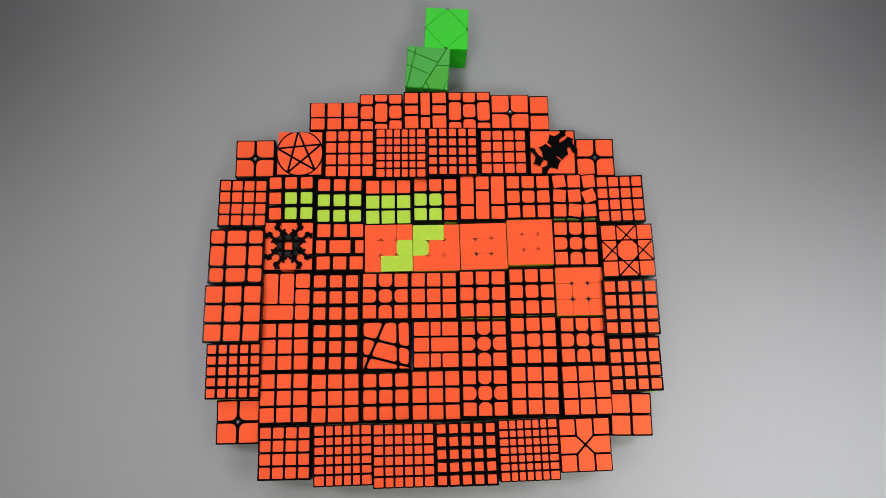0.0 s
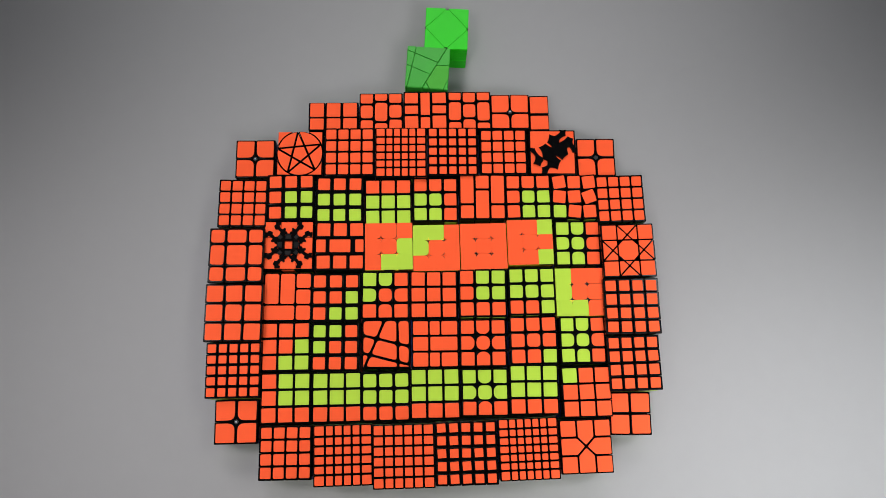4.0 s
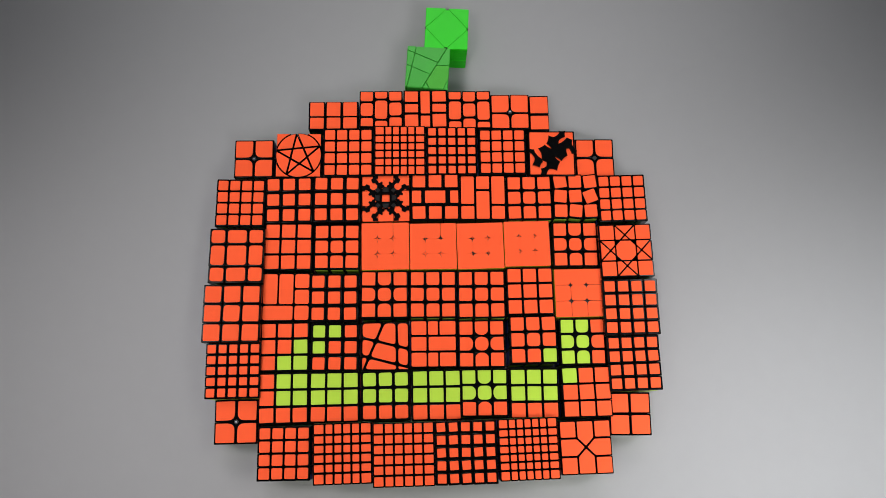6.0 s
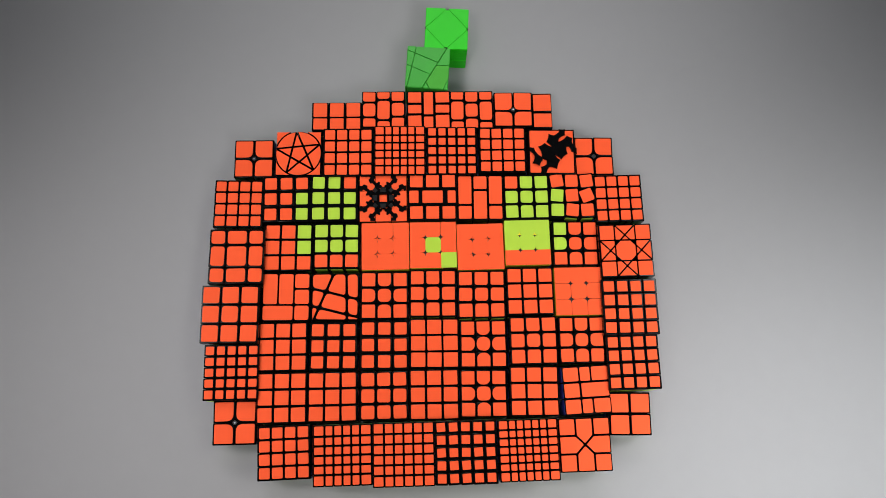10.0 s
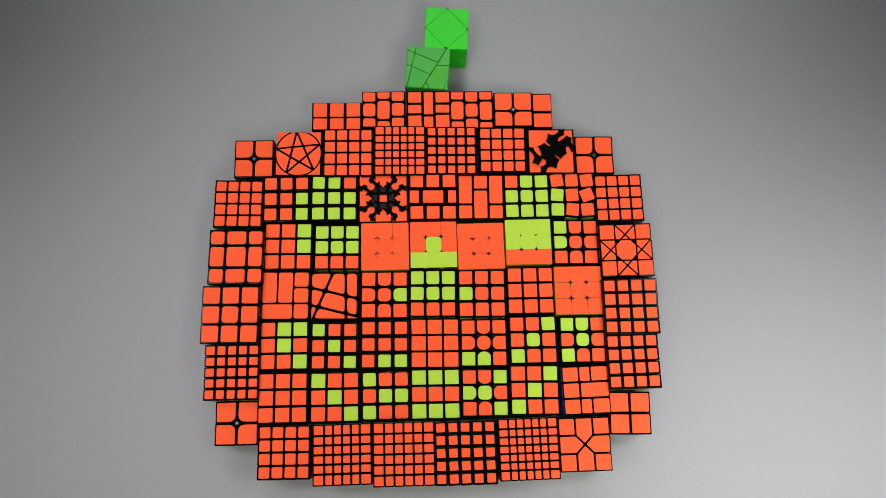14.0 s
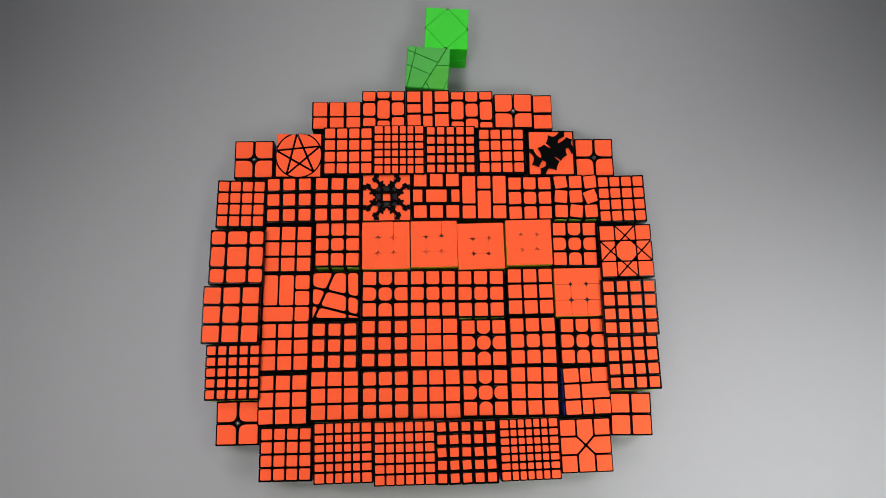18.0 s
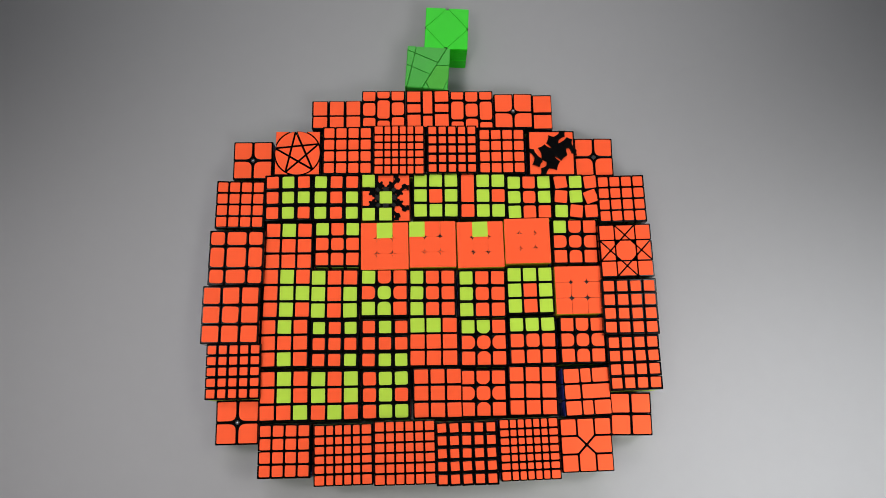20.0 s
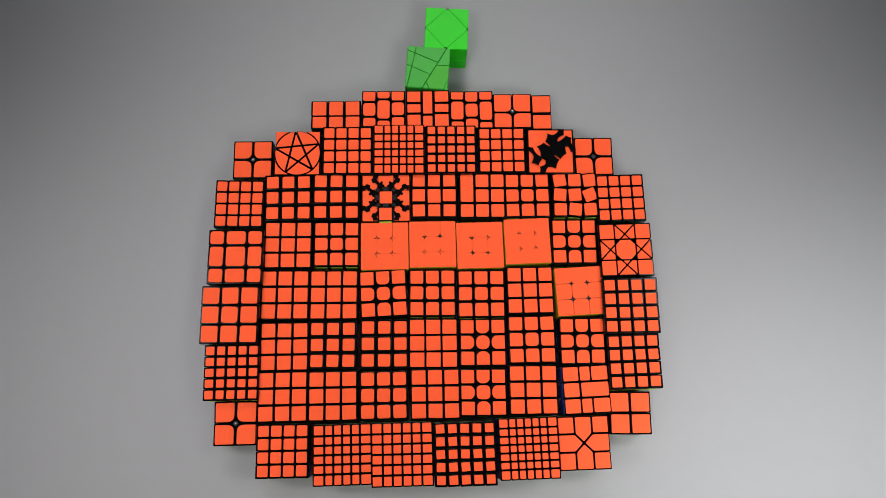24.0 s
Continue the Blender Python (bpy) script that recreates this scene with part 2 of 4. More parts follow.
            if q["cell"] == (1, 1):
                q["patch"] = rect(0.42, 0.42, 0.58, 0.58)
                q["back"] = rect(0.37, 0.37, 0.63, 0.63)
        return out
    if kind == "trunc3":
        return grid(THIRDS, [0, 0.55, 1], 0.03, 0.02)
    if kind == "trunc2":
        return grid([0, 0.5, 1], [0, 0.545, 1], 0.03, lambda i, j: [0.14 if c == (i, j) else 0.03 for c in ((1, 1), (1, 0), (0, 0), (0, 1))])
    if kind == "trunc1":
        return grid([0, 1], [0, 0.54, 1], 0.04, 0.03)
    if kind in ("truncB", "truncD"):
        out = []
        high = ((0.31, 0.72), (0.24, 0.8), (0.3, 0.71)) if kind == "truncB" else ((0.25, 0.78), (0.31, 0.71), (0.26, 0.8))
        for j in range(3):
            vs = [0, high[j][0], high[j][1], 1]
            for i in range(3):
                r = 0.07 if j == 1 or i == 1 else 0.05
                box = (THIRDS[j], vs[i], THIRDS[j + 1], vs[i + 1])
                out.append(piece(rect(*box), rect(box[0] + 0.025, box[1] + 0.03, box[2] - 0.025, box[3] - 0.03), [r if (i > 0) else 0.02] * 2 + [r if i < 2 else 0.01] * 2))
        return out
    if kind == "truncC":
        out = []
        for u0, u1, vs in ((0, 0.36, (0, 0.34, 0.62, 1)), (0.36, 0.63, (0, 0.65, 1)), (0.63, 1, (0, 0.34, 0.61, 1))):
            for v0, v1 in zip(vs, vs[1:]):
                out.append(piece(rect(u0, v0, u1, v1), rect(u0 + 0.03, v0 + 0.035, u1 - 0.03, v1 - 0.03), 0.02))
        return out


def penta():
    """A star in a ring: a five-sided middle, five points, five bows and four corners."""
    c, r = (0.5, 0.5), 0.495
    tips = [(c[0] + r * math.sin(radians(a)), c[1] - r * math.cos(radians(a))) for a in (-6 + 72 * i for i in range(5))]
    ins = []
    for i in range(5):
        a, b, p, q = Vector(tips[i]), Vector(tips[(i + 2) % 5]), Vector(tips[(i + 1) % 5]), Vector(tips[(i + 4) % 5])
        d, e = b - a, q - p
        t = ((p - a).x * e.y - (p - a).y * e.x) / (d.x * e.y - d.y * e.x)
        ins.append(tuple(a + d * t))
    out = []
    shapes = [ins]
    shapes += [[tips[i], ins[i], ins[i - 1]] for i in range(5)]
    for i in range(5):
        bow = [(c[0] + r * math.sin(radians(-6 + 72 * i + k * 9)), c[1] - r * math.cos(radians(-6 + 72 * i + k * 9))) for k in range(9)]
        shapes.append(bow + [ins[i]])
    for sx, sy in ((0, 0), (1, 0), (1, 1), (0, 1)):
        mid = math.atan2(sy - 0.5, sx - 0.5)
        arc = [(0.5 + 0.505 * math.cos(mid + radians(k)), 0.5 + 0.505 * math.sin(mid + radians(k))) for k in (-22.8, -18, -14, -9, -4, 0, 4, 9, 14, 18, 22.8)]
        shapes.append(arc + [(0.5 + (sx - 0.5) * 0.935, 0.5 + (sy - 0.5) * 0.935)])
    for k, s in enumerate(shapes):
        s = s if area_of(s) > 0 else s[::-1]
        foot = s if k < 11 else inset(s, -0.012)
        out.append(piece(foot, s if k > 10 else inset(s, 0.023 if k < 6 else 0.021), 0.0))
    return out


# pieces of the gear cube that end on a third side
RESTED = ((1, 1), (2, 1))
LAYERS = dict(two=2, twob=2, four=4, fourd=4, five=5, fived=5, six=6, sixb=6, seven=7, trunc2=2, trunc1=2, trunc3=2)
WORDS = dict(
    thin="black puzzle cube with close-set square orange stickers", plain="black three-layer puzzle cube with square orange stickers", dark="three-layer puzzle cube with wide black seams, orange stickers",
    mid="black three-layer puzzle cube with softly rounded orange stickers", soft3="black three-layer puzzle cube with small rounded orange stickers",
    round="black puzzle cube with orange petals rounded towards its middle", circle="black puzzle cube with a round orange middle piece", bow="black puzzle cube with bulging orange edge pieces",
    eight="black puzzle cube with orange pieces cut at their inner corners",
    soft="large black three-layer puzzle cube with orange stickers", fat="large black puzzle cube with a wide orange middle",
    two="small black two-layer puzzle cube, orange top, open centre", twob="small black two-layer puzzle cube with four square orange stickers",
    four="black four-layer puzzle cube with sixteen orange stickers", fourd="large black four-layer puzzle cube with orange stickers",
    five="black five-layer puzzle cube with small orange stickers", fived="black five-layer puzzle cube with slightly crooked orange stickers",
    six="black six-layer puzzle cube, orange, wider outer layers", sixb="large black six-layer puzzle cube with orange stickers",
    seven="large black seven-layer puzzle cube with tiny orange stickers", twist="black puzzle cube whose orange pieces sit crooked",
    shell="stickerless orange puzzle cube with star-shaped gaps, yellow sides", band="black puzzle cube with long orange blocks side by side",
    bandb="black puzzle cube with one long orange block", bars="black puzzle cube with two upright and one lying orange bar",
    offset="black puzzle cube with offset orange blocks", mirror="black puzzle cube with a wide orange middle and dark pits",
    mirrorb="black puzzle cube with a tall orange middle piece", cross="black puzzle cube with orange pieces meeting in an X",
    star="large black puzzle cube with an orange eight-pointed star", skew="black puzzle cube cut by slanting lines, orange",
    penta="black puzzle cube with an orange five-pointed star in a ring", gear="black gear puzzle cube with toothed wheels on orange",
    swirl="black puzzle cube with a twisted chain of gears on orange", skewb="bright green puzzle cube with a diamond middle",
    axis="dull green puzzle cube cut by slanting lines", trunc3="shallow black puzzle block with six orange stickers",
    trunc2="shallow black two-layer puzzle block with orange stickers", trunc1="narrow black puzzle block with two orange stickers",
    truncB="shallow black puzzle block with rounded uneven orange pieces", truncC="shallow black puzzle block with uneven square orange pieces",
    truncD="shallow black puzzle block with rounded orange pieces")


def side_sheet(n, w, h, d):
    """Stickers of the lower layers of one side, standing in the plane y = 0."""
    verts, faces = [], []
    cell, g = w / n, w / n * 0.1
    for i in range(n - 1):
        for j in range(n):
            x0, x1 = -w / 2 + j * cell + g, -w / 2 + (j + 1) * cell - g
            z0, z1 = i * (h - d) / (n - 1) + g, (i + 1) * (h - d) / (n - 1) - g
            k = len(verts)
            verts += [(x0, 0, z0), (x1, 0, z0), (x1, 0, z1), (x0, 0, z1), (x0, -0.0004, z0), (x1, -0.0004, z0), (x1, -0.0004, z1), (x0, -0.0004, z1)]
            faces += [(k + 4, k + 5, k + 6, k + 7), (k, k + 1, k + 5, k + 4), (k + 1, k + 2, k + 6, k + 5), (k + 2, k + 3, k + 7, k + 6), (k + 3, k, k + 4, k + 7), (k + 3, k + 2, k + 1, k)]
    mesh = bpy.data.meshes.new("side_sticker_sheet")
    mesh.from_pydata(verts, [], faces)
    return mesh


def puzzle(kind, x, y, sx, sy, h, yaw, group="puzzle cubes of the pumpkin", pits="----", seams=""):
    """A puzzle cube with its foot at x, y on the table: body, side stickers, and the pieces of its upper layer with their stickers."""
    grow = (0.984, 0.994) if kind == "shell" else (1.006, 1.018)
    sx, sy, h = (round(s * 2000) / 2000 for s in (sx * grow[0], sy * grow[1], h))
    thing = new("puzzle_cube")
    thing.empty_display_size = 0.02
    thing.matrix_basis = pose(x, y, 0, 0, 0, yaw)
    tagged(thing, WORDS[kind], "puzzle cube", group)
    n = LAYERS.get(kind, 3)
    d = h / max(n, 3) if kind not in ("shell", "skewb") else 0.007
    top, under = ORANGE, BLACK
    if kind == "shell":
        under = YELLOW
    if kind in ("skewb", "axis"):
        top = under = GREENTOP if kind == "skewb" else GREENDULL

    def place(pts, cx=0.0, cy=0.0):
        return [((u - 0.5) * sx - cx, (0.5 - v) * sy - cy) for u, v in pts]

    count = max(n, 3) - 1
    step = (h - d) / count

    def layer():
        mesh = bpy.data.meshes.new("layer")
        bm = bmesh.new()
        bmesh.ops.create_cube(bm, size=1, matrix=Matrix.LocRotScale((0, 0, step / 2), None, (sx - 0.0006, sy - 0.0006, step - 0.0002)))
        bmesh.ops.bevel(bm, geom=bm.edges[:], offset=0.0009, segments=2, affect="EDGES")
        bm.to_mesh(mesh)
        bm.free()
        mesh.materials.append(under)
        return mesh

    for i in range(count):
        child("layer", once(("layer", kind in ("shell", "skewb", "axis") and kind, n, sx, sy, h), layer), thing, pose(0, 0, i * step))
    if kind not in ("shell", "skewb", "axis"):
        m = max(n, 3)
        for i, (mat, w, off) in enumerate(((LIME, sx, sy), (RED, sy, sx), (GREEN, sx, sy), (BLUE, sy, sx))):
            def sheet(mat=mat, w=w):
                mesh = side_sheet(m, w, h, d)
                mesh.materials.append(mat)
                return mesh
            spin = pose(0, 0, 0, 0, 0, 90 * i)
            tagged(child("side_sticker_sheet", once(("side", m, w, h, i), sheet), thing, spin @ Matrix.Translation((0, -off / 2 + 0.0004, 0))), kind="stuff")
    if kind in ("shell", "skewb"):
        w = 0.4 if kind == "shell" else 0.493
        core = once(("core", kind, sx), lambda: plate("core", rounded([(-w * sx, -w * sx), (w * sx, -w * sx), (w * sx, w * sx), (-w * sx, w * sx)], 0.002), 0, 0.0015, top))
        child("core", core, thing, pose(0, 0, h - d - 0.0012 if kind == "shell" else h - 0.0028))
    pits_at = []
    if kind == "shell":
        # inner pieces in the four star-shaped gaps; floors coloured dark for the shade there
        for spot, mark in enumerate(pits):
            cx, cy = (sx * (1 / 6 if q else -1 / 6) for q in (spot % 2, spot < 2))
            r = 0.06 * sx
            star = []
            for k in range(4):
                a, b = (math.cos(k * 1.5708), math.sin(k * 1.5708)), (math.cos(k * 1.5708 + 1.5708), math.sin(k * 1.5708 + 1.5708))
                star += [(r * ((1 - x) ** 2 * a[0] + x * x * b[0]), r * ((1 - x) ** 2 * a[1] + x * x * b[1])) for x in (0, 0.25, 0.5, 0.75)]
            floor = once(("pit", sx), lambda: plate("pit_floor", [(1.5 * r, 0), (0, 1.5 * r), (-1.5 * r, 0), (0, -1.5 * r)], 0, 0.001, GAPSHADE, 0.00003))
            child("pit_floor", floor, thing, pose(cx, cy, h - 0.004), "floor of the gap, coloured dark for its shade")
            pits_at.append((mark, cx, cy, star))
    if kind == "skewb":
        notch = once(("notch", 0), lambda: plate("notch", [(-0.0024, -0.0016), (0.0024, -0.0016), (0.0016, 0.0014), (-0.0016, 0.0014)], 0, 0.0016, BLACK, 0.0001))
        for k in range(4):
            small = (1.0, 0.45, 0.8, 0.45)[k]
            child("notch", notch, thing, pose(0, 0, 0, 0, 0, 90 * k) @ pose(0, -(sy if k % 2 == 0 else sx) / 2 + 0.0017 * small, h - 0.0016) @ Matrix.Scale(small, 4), "black notch")
    if kind in ("two", "trunc2"):
        def disc():
            ring = [(0.0026 * math.cos(a * 0.349), 0.0026 * math.sin(a * 0.349)) for a in range(18)]
            return plate("screw", ring, -0.002, 0, CAPGREY, 0.0007)

        def head():
            cogs = [(0.0014 if a % 2 else 0.0009) for a in range(8)]
            return plate("screw_head", [(r * math.cos(a * 0.7854), r * math.sin(a * 0.7854)) for a, r in enumerate(cogs)], -0.001, 0.0003, STEEL, 0.0004)
        screw = child("screw", once(("screw", 0), disc), thing, pose(0, 0, h + 0.0003, 0, 0, 20), "grey screw cap")
        if sy - sx < 0.001:
            child("screw_head", once(("head", 0), head), screw, None, "steel screw head")
    tiles = {}
    thick = 0.0006
    pieces = pattern(kind, seams)
    if kind == "axis":
        # the large piece beside the front corner is dusty
        dusty = max(range(len(pieces)), key=lambda i: sum(u for u, v in pieces[i]["foot"]) / len(pieces[i]["foot"]) + abs(area_of(pieces[i]["foot"])))
    for k, q in enumerate(pieces):
        foot = place(q["foot"])
        cx, cy = (sum(v) / len(foot) for v in zip(*foot))
        key = (kind, k, sx, sy, h)
        gap = 0.00015

        def cubie():
            pts = place(q["foot"], cx, cy)
            pts = pts if area_of(pts) > 0 else pts[::-1]
            if kind in ("shell", "skewb"):
                r = q["radii"]
                pts = rounded(place(q["patch"], cx, cy), [a * sx for a in r] if isinstance(r, list) else r * sx, 4)
                pts = pts if area_of(pts) > 0 else pts[::-1]
                mesh = plate("cubie", pts, -d / 2 + 0.0002, d / 2 - (0.0008 if kind == "skewb" else 0.0002), under, 0.00003)
                if kind == "shell":
                    # sides facing the gaps get the shade colour, outer ones stay yellow
                    mesh.materials.append(GAPSHADE)
                    for face in mesh.polygons:
                        mid = face.center
                        if abs(mid.x + cx) < sx / 2 - 0.0006 and mid.y + cy > 0.0006 - sy / 2 and abs(face.normal.z) < 0.5:
                            face.material_index = 1
                return mesh
            return plate("cubie", rounded(inset(pts, gap), 0.001, 2), -d / 2, d / 2 - 0.0001, under, 0.0003 if kind == "axis" else 0.001)

        def patch(pts, mat, z1):
            if kind != "shell":
                fit = dict(penta=1.0, four=0.963, fourd=0.972, star=0.965, fat=0.978).get(kind, 0.986)
                pts = [(0.5 + (u - 0.5) * fit, 0.5 + (v - 0.5) * fit) for u, v in pts]
            pts = place(pts, cx, cy)
            r = q["radii"]
            r = [a * sx for a in r] if isinstance(r, (list, tuple)) else r * sx
            pts = rounded(pts, r, 4)
            pts = pts if area_of(pts) > 0 else pts[::-1]
            return plate("sticker", pts, d / 2 - (0.0003 if kind == "shell" else 0.0012), z1, mat, 0.00003 if kind in ("shell", "bars", "band", "bandb", "offset") else 0.0001 if kind == "penta" else 0.0003)

        askew = WOBBLE.uniform(-1, 1) * (0 if kind in ("shell", "gear", "swirl", "skewb", "axis", "penta", "star", "cross", "bars", "band", "bandb", "offset") else 1.2 if n < 5 else 0.8)
        cub = child("cubie", once(key, cubie), thing, pose(cx, cy, h - d / 2, 0, 0, q["turn"] + askew))
        up = GREENDUST if kind == "axis" and k == dusty else top
        child("sticker", once((*key, "up"), lambda: patch(q["patch"], up, d / 2 + thick)), cub, None, "dusty piece" if up is GREENDUST else "")
        if q["cell"]:
            tiles[q["cell"]] = cub
            if q["cell"][0] == 2 and kind in ("mid", "twist"):
                w, low = sx / 6 - 0.002, d / 2 - 0.003
                strip = once(("strip", sx, h), lambda: plate("side_sticker", rounded([(-w, -low), (w, -low), (w, low), (-w, low)], 0.001, 2), 0, 0.0004, LIME, 0.0001))
                child("side_sticker", strip, cub, pose(0, -sy / 6 + 0.0003, -0.0015, 90), "yellow-green sticker")
            if q["cell"][1] == 0 and kind == "offset":
                w, low = sx / 6 - 0.0006, d / 2 - 0.0012
                strip = once(("blue strip", sx, h), lambda: plate("side_sticker", rounded([(-w, -low), (w, -low), (w, low), (-w, low)], 0.001, 2), 0, 0.0004, BLUE, 0.0001))
                child("side_sticker", strip, cub, pose(0, 0, 0, 0, 0, -90) @ pose(0, -sx / 6 + 0.0003, 0, 90), "blue sticker")
            back = q["back"] or q["patch"]
            extra = 0.0034 if kind == "gear" else 0.0

            def under_side():
                return patch(back, LIME, d / 2 + thick + extra)
            child("sticker", once((*key, "down"), under_side), cub, pose(0, 0, 0, 180), "yellow-green sticker")
            if kind == "gear" and q["cell"] in RESTED:
                child("sticker", once((*key, "side"), lambda: patch(back, ORANGE, d / 2 + thick)), cub, pose(0, 0, 0, 90))
                cub["rests"] = 3
    for mark, cx, cy, star in pits_at:
        # a tongue of the middle piece fills most of a gap
        if mark != "o":
            filler = once(("filler", sx), lambda: plate("core", star, 0, 0.002, ORANGE, 0.00003))
            away = WOBBLE.uniform(0, 6.28) if mark == "-" else "<v>^".index(mark) * 1.5708
            far = 0.0006 if mark == "-" else 0.0027
            child("core", filler, tiles[1, 1], pose(cx + far * math.cos(away), cy + far * math.sin(away), d / 2 - 0.0028))
    if kind == "gear":
        gear_teeth(thing, sx, h)
    if kind == "swirl":
        swirl_gears(thing, sx, h)
    return thing, tiles


def gear_teeth(thing, s, h):
    def wheel():
        # half a ring: four blunt teeth outside, two inside, a slit towards the hub
        out, inn = [], []
        for a in range(0, 181, 5):
            r = 0.315 if min(abs(a - q) for q in (22, 62, 118, 158)) < 10 else 0.27
            out.append((r * math.cos(radians(a)) * s, r * math.sin(radians(a)) * s))
        for a in range(180, -1, -5):
            r = 0.15 if min(abs(a - q) for q in (60, 120)) < 9 else 0.17 if min(a, 180 - a) < 16 else 0.245 if abs(a - 90) < 6 else 0.205
            inn.append((r * math.cos(radians(a)) * s, r * math.sin(radians(a)) * s))
        return plate("gear_wheel", out + inn, 0, 0.0022, BLACK, 0.0004)
    for i in range(4):
        child("gear_wheel", once(("wheel", s), wheel), thing, Matrix.Translation((0, 0, h + 0.0002)) @ pose(0, 0, 0, 0, 0, 90 * i) @ pose(0, -0.485 * s, 0))
    def hub():
        pts = []
        for a in range(0, 360, 5):
            r = min(0.22 / max(abs(math.cos(radians(a))), abs(math.sin(radians(a)))), 0.285) * (0.9 if (a // 15) % 2 else 1.0)
            pts.append((r * s * math.cos(radians(a)), r * s * math.sin(radians(a))))
        hole = [(0.085 * s, -0.085 * s), (0.085 * s, 0.085 * s), (-0.085 * s, 0.085 * s), (-0.085 * s, -0.085 * s)]
        bm = bmesh.new()
        lo = [[bm.verts.new((x, y, z)) for x, y in pts] for z in (0, 0.003)]
        # square hole: each quarter of the ring joins to one side of it
        sq = [[bm.verts.new((x, y, z)) for x, y in hole] for z in (0, 0.0027)]
        k = len(pts)
        for i in range(k):
            bm.faces.new((lo[0][i], lo[0][(i + 1) % k], lo[1][(i + 1) % k], lo[1][i]))
        for c in range(4):
            first = (c * k // 4 - k // 8) % k
            arc = [lo[1][(first + j) % k] for j in range(k // 4 + 1)]
            a, b = sq[1][c], sq[1][(c + 1) % 4]
            bm.faces.new(arc + [b, a])
            bm.faces.new((sq[0][c], a, b, sq[0][(c + 1) % 4]))
        mesh = bpy.data.meshes.new("hub")
        bm.to_mesh(mesh)
        bm.free()
        mesh.materials.append(BLACK)
        return mesh
    child("hub", once(("hub", s), hub), thing, pose(0, 0, h + 0.0004))
    # tilted hub facets, their lighter grey painted in for caught light
    for i in range(8):
        w, far, deep = ((0.07, 0.172, 0.05), (0.045, 0.235, 0.045))[i % 2]
        block = once(("block", s, i % 2), lambda: plate("hub_block", [(-w * s, -deep * s), (w * s, -deep * s), (w * s * 0.75, deep * s), (-w * s * 0.75, deep * s)], 0, 0.0012, LITBLACK, 0.0009))
        child("hub_block", block, thing, Matrix.Translation((0, 0, h + 0.0032)) @ pose(0, 0, 0, 0, 0, 45 * i) @ pose(0, far * s, 0, 14), "black hub block, coloured lighter as a lit facet")


def swirl_gears(thing, s, h):
    # five interlocked black gears, each a horned outline in hundredths of the face; sides hollow but between starred points
    shapes = ("80,1 79,14 66,22 65,30* 50,41* 39,29 44,11 55,15 67,6 66,1",
              "65,30* 83,16 95,21 93,31 103,45 103,56 92,51 87,40 81,41 83,56 70,68 55,58* 50,41*",
              "50,41* 55,58* 40,71* 27,65* 28,54 21,40 35,32",
              "1,41 12,43 17,54 27,63* 30,70 23,82 8,77 13,61 4,50",
              "27,66* 40,69* 55,58* 67,70 60,89 44,85 37,98 25,98 26,85 37,80 38,70")
    for k, text in enumerate(shapes):
        words = text.split()
        tips = [tuple(int(v) / 100 for v in word.strip("*").split(",")) for word in words]
        pts = []
        for i, (a, b) in enumerate(zip(tips, tips[1:] + tips[:1])):
            hollow = 0.0 if "*" in words[i] and "*" in words[(i + 1) % len(words)] else 0.07
            for x in (0.0, 0.25, 0.5, 0.75):
                dip = hollow * 4 * x * (1 - x)
                pts.append((a[0] + (b[0] - a[0]) * x - (b[1] - a[1]) * dip, a[1] + (b[1] - a[1]) * x + (b[0] - a[0]) * dip))
        pts = [((u - 0.5) * s, (0.5 - v) * s) for u, v in pts]
        pts = pts if area_of(pts) > 0 else pts[::-1]
        child("gear_wheel", once(("swirl", s, k), lambda: plate("gear_wheel", pts, 0, 0.003 + 0.0005 * (k % 2), BLACK, 0.0005)), thing, pose(0, 0, h + 0.0002))


# ---- table ----
def table():
    mesh = bpy.data.meshes.new("table")
    bm = bmesh.new()
    bmesh.ops.create_cube(bm, size=1, matrix=Matrix.LocRotScale((0, 0.1, -0.02), None, (3.2, 2.6, 0.04)))
    bmesh.ops.bevel(bm, geom=bm.edges[:], offset=0.004, segments=2, affect="EDGES")
    bm.to_mesh(mesh)
    bm.free()
    mesh.materials.append(PAPER)
    tagged(new("ground", mesh), "wide grey paper sheet under the cubes", "table", kind="structure")


table()

# ---- plan: kind, place, width, depth, height, turn ----
ROW_TOP = [
    ("trunc3", -0.1196, 0.2232, 0.0612, 0.0361, 0.0560, 0.0),
    ("truncB", -0.0623, 0.2281, 0.0534, 0.0470, 0.0560, 0.0),
    ("truncC", -0.0077, 0.2297, 0.0543, 0.0493, 0.0560, 0.0),
    ("truncD", 0.0462, 0.2290, 0.0534, 0.0490, 0.0560, 0.0),
    ("trunc2", 0.0966, 0.2268, 0.0476, 0.0445, 0.0560, 0.0),
    ("trunc1", 0.1327, 0.2245, 0.0237, 0.0455, 0.0560, 0.0),
]
ROW_UPPER = [
    ("two", -0.2158, 0.1715, 0.0477, 0.0477, 0.0477, -0.1),
    ("penta", -0.1607, 0.1758, 0.0564, 0.0564, 0.0564, -0.8),
    ("four", -0.1010, 0.1729, 0.0606, 0.0606, 0.0606, -0.3),
    ("six", -0.0386, 0.1724, 0.0618, 0.0618, 0.0618, -0.4),
    ("five", 0.0252, 0.1733, 0.0605, 0.0605, 0.0605, -0.5),
    ("four", 0.0867, 0.1739, 0.0576, 0.0576, 0.0576, -0.3),
    ("swirl", 0.1469, 0.1736, 0.0572, 0.0572, 0.0572, -0.8),
    ("two", 0.2014, 0.1702, 0.0475, 0.0486, 0.0462, -0.1),
]
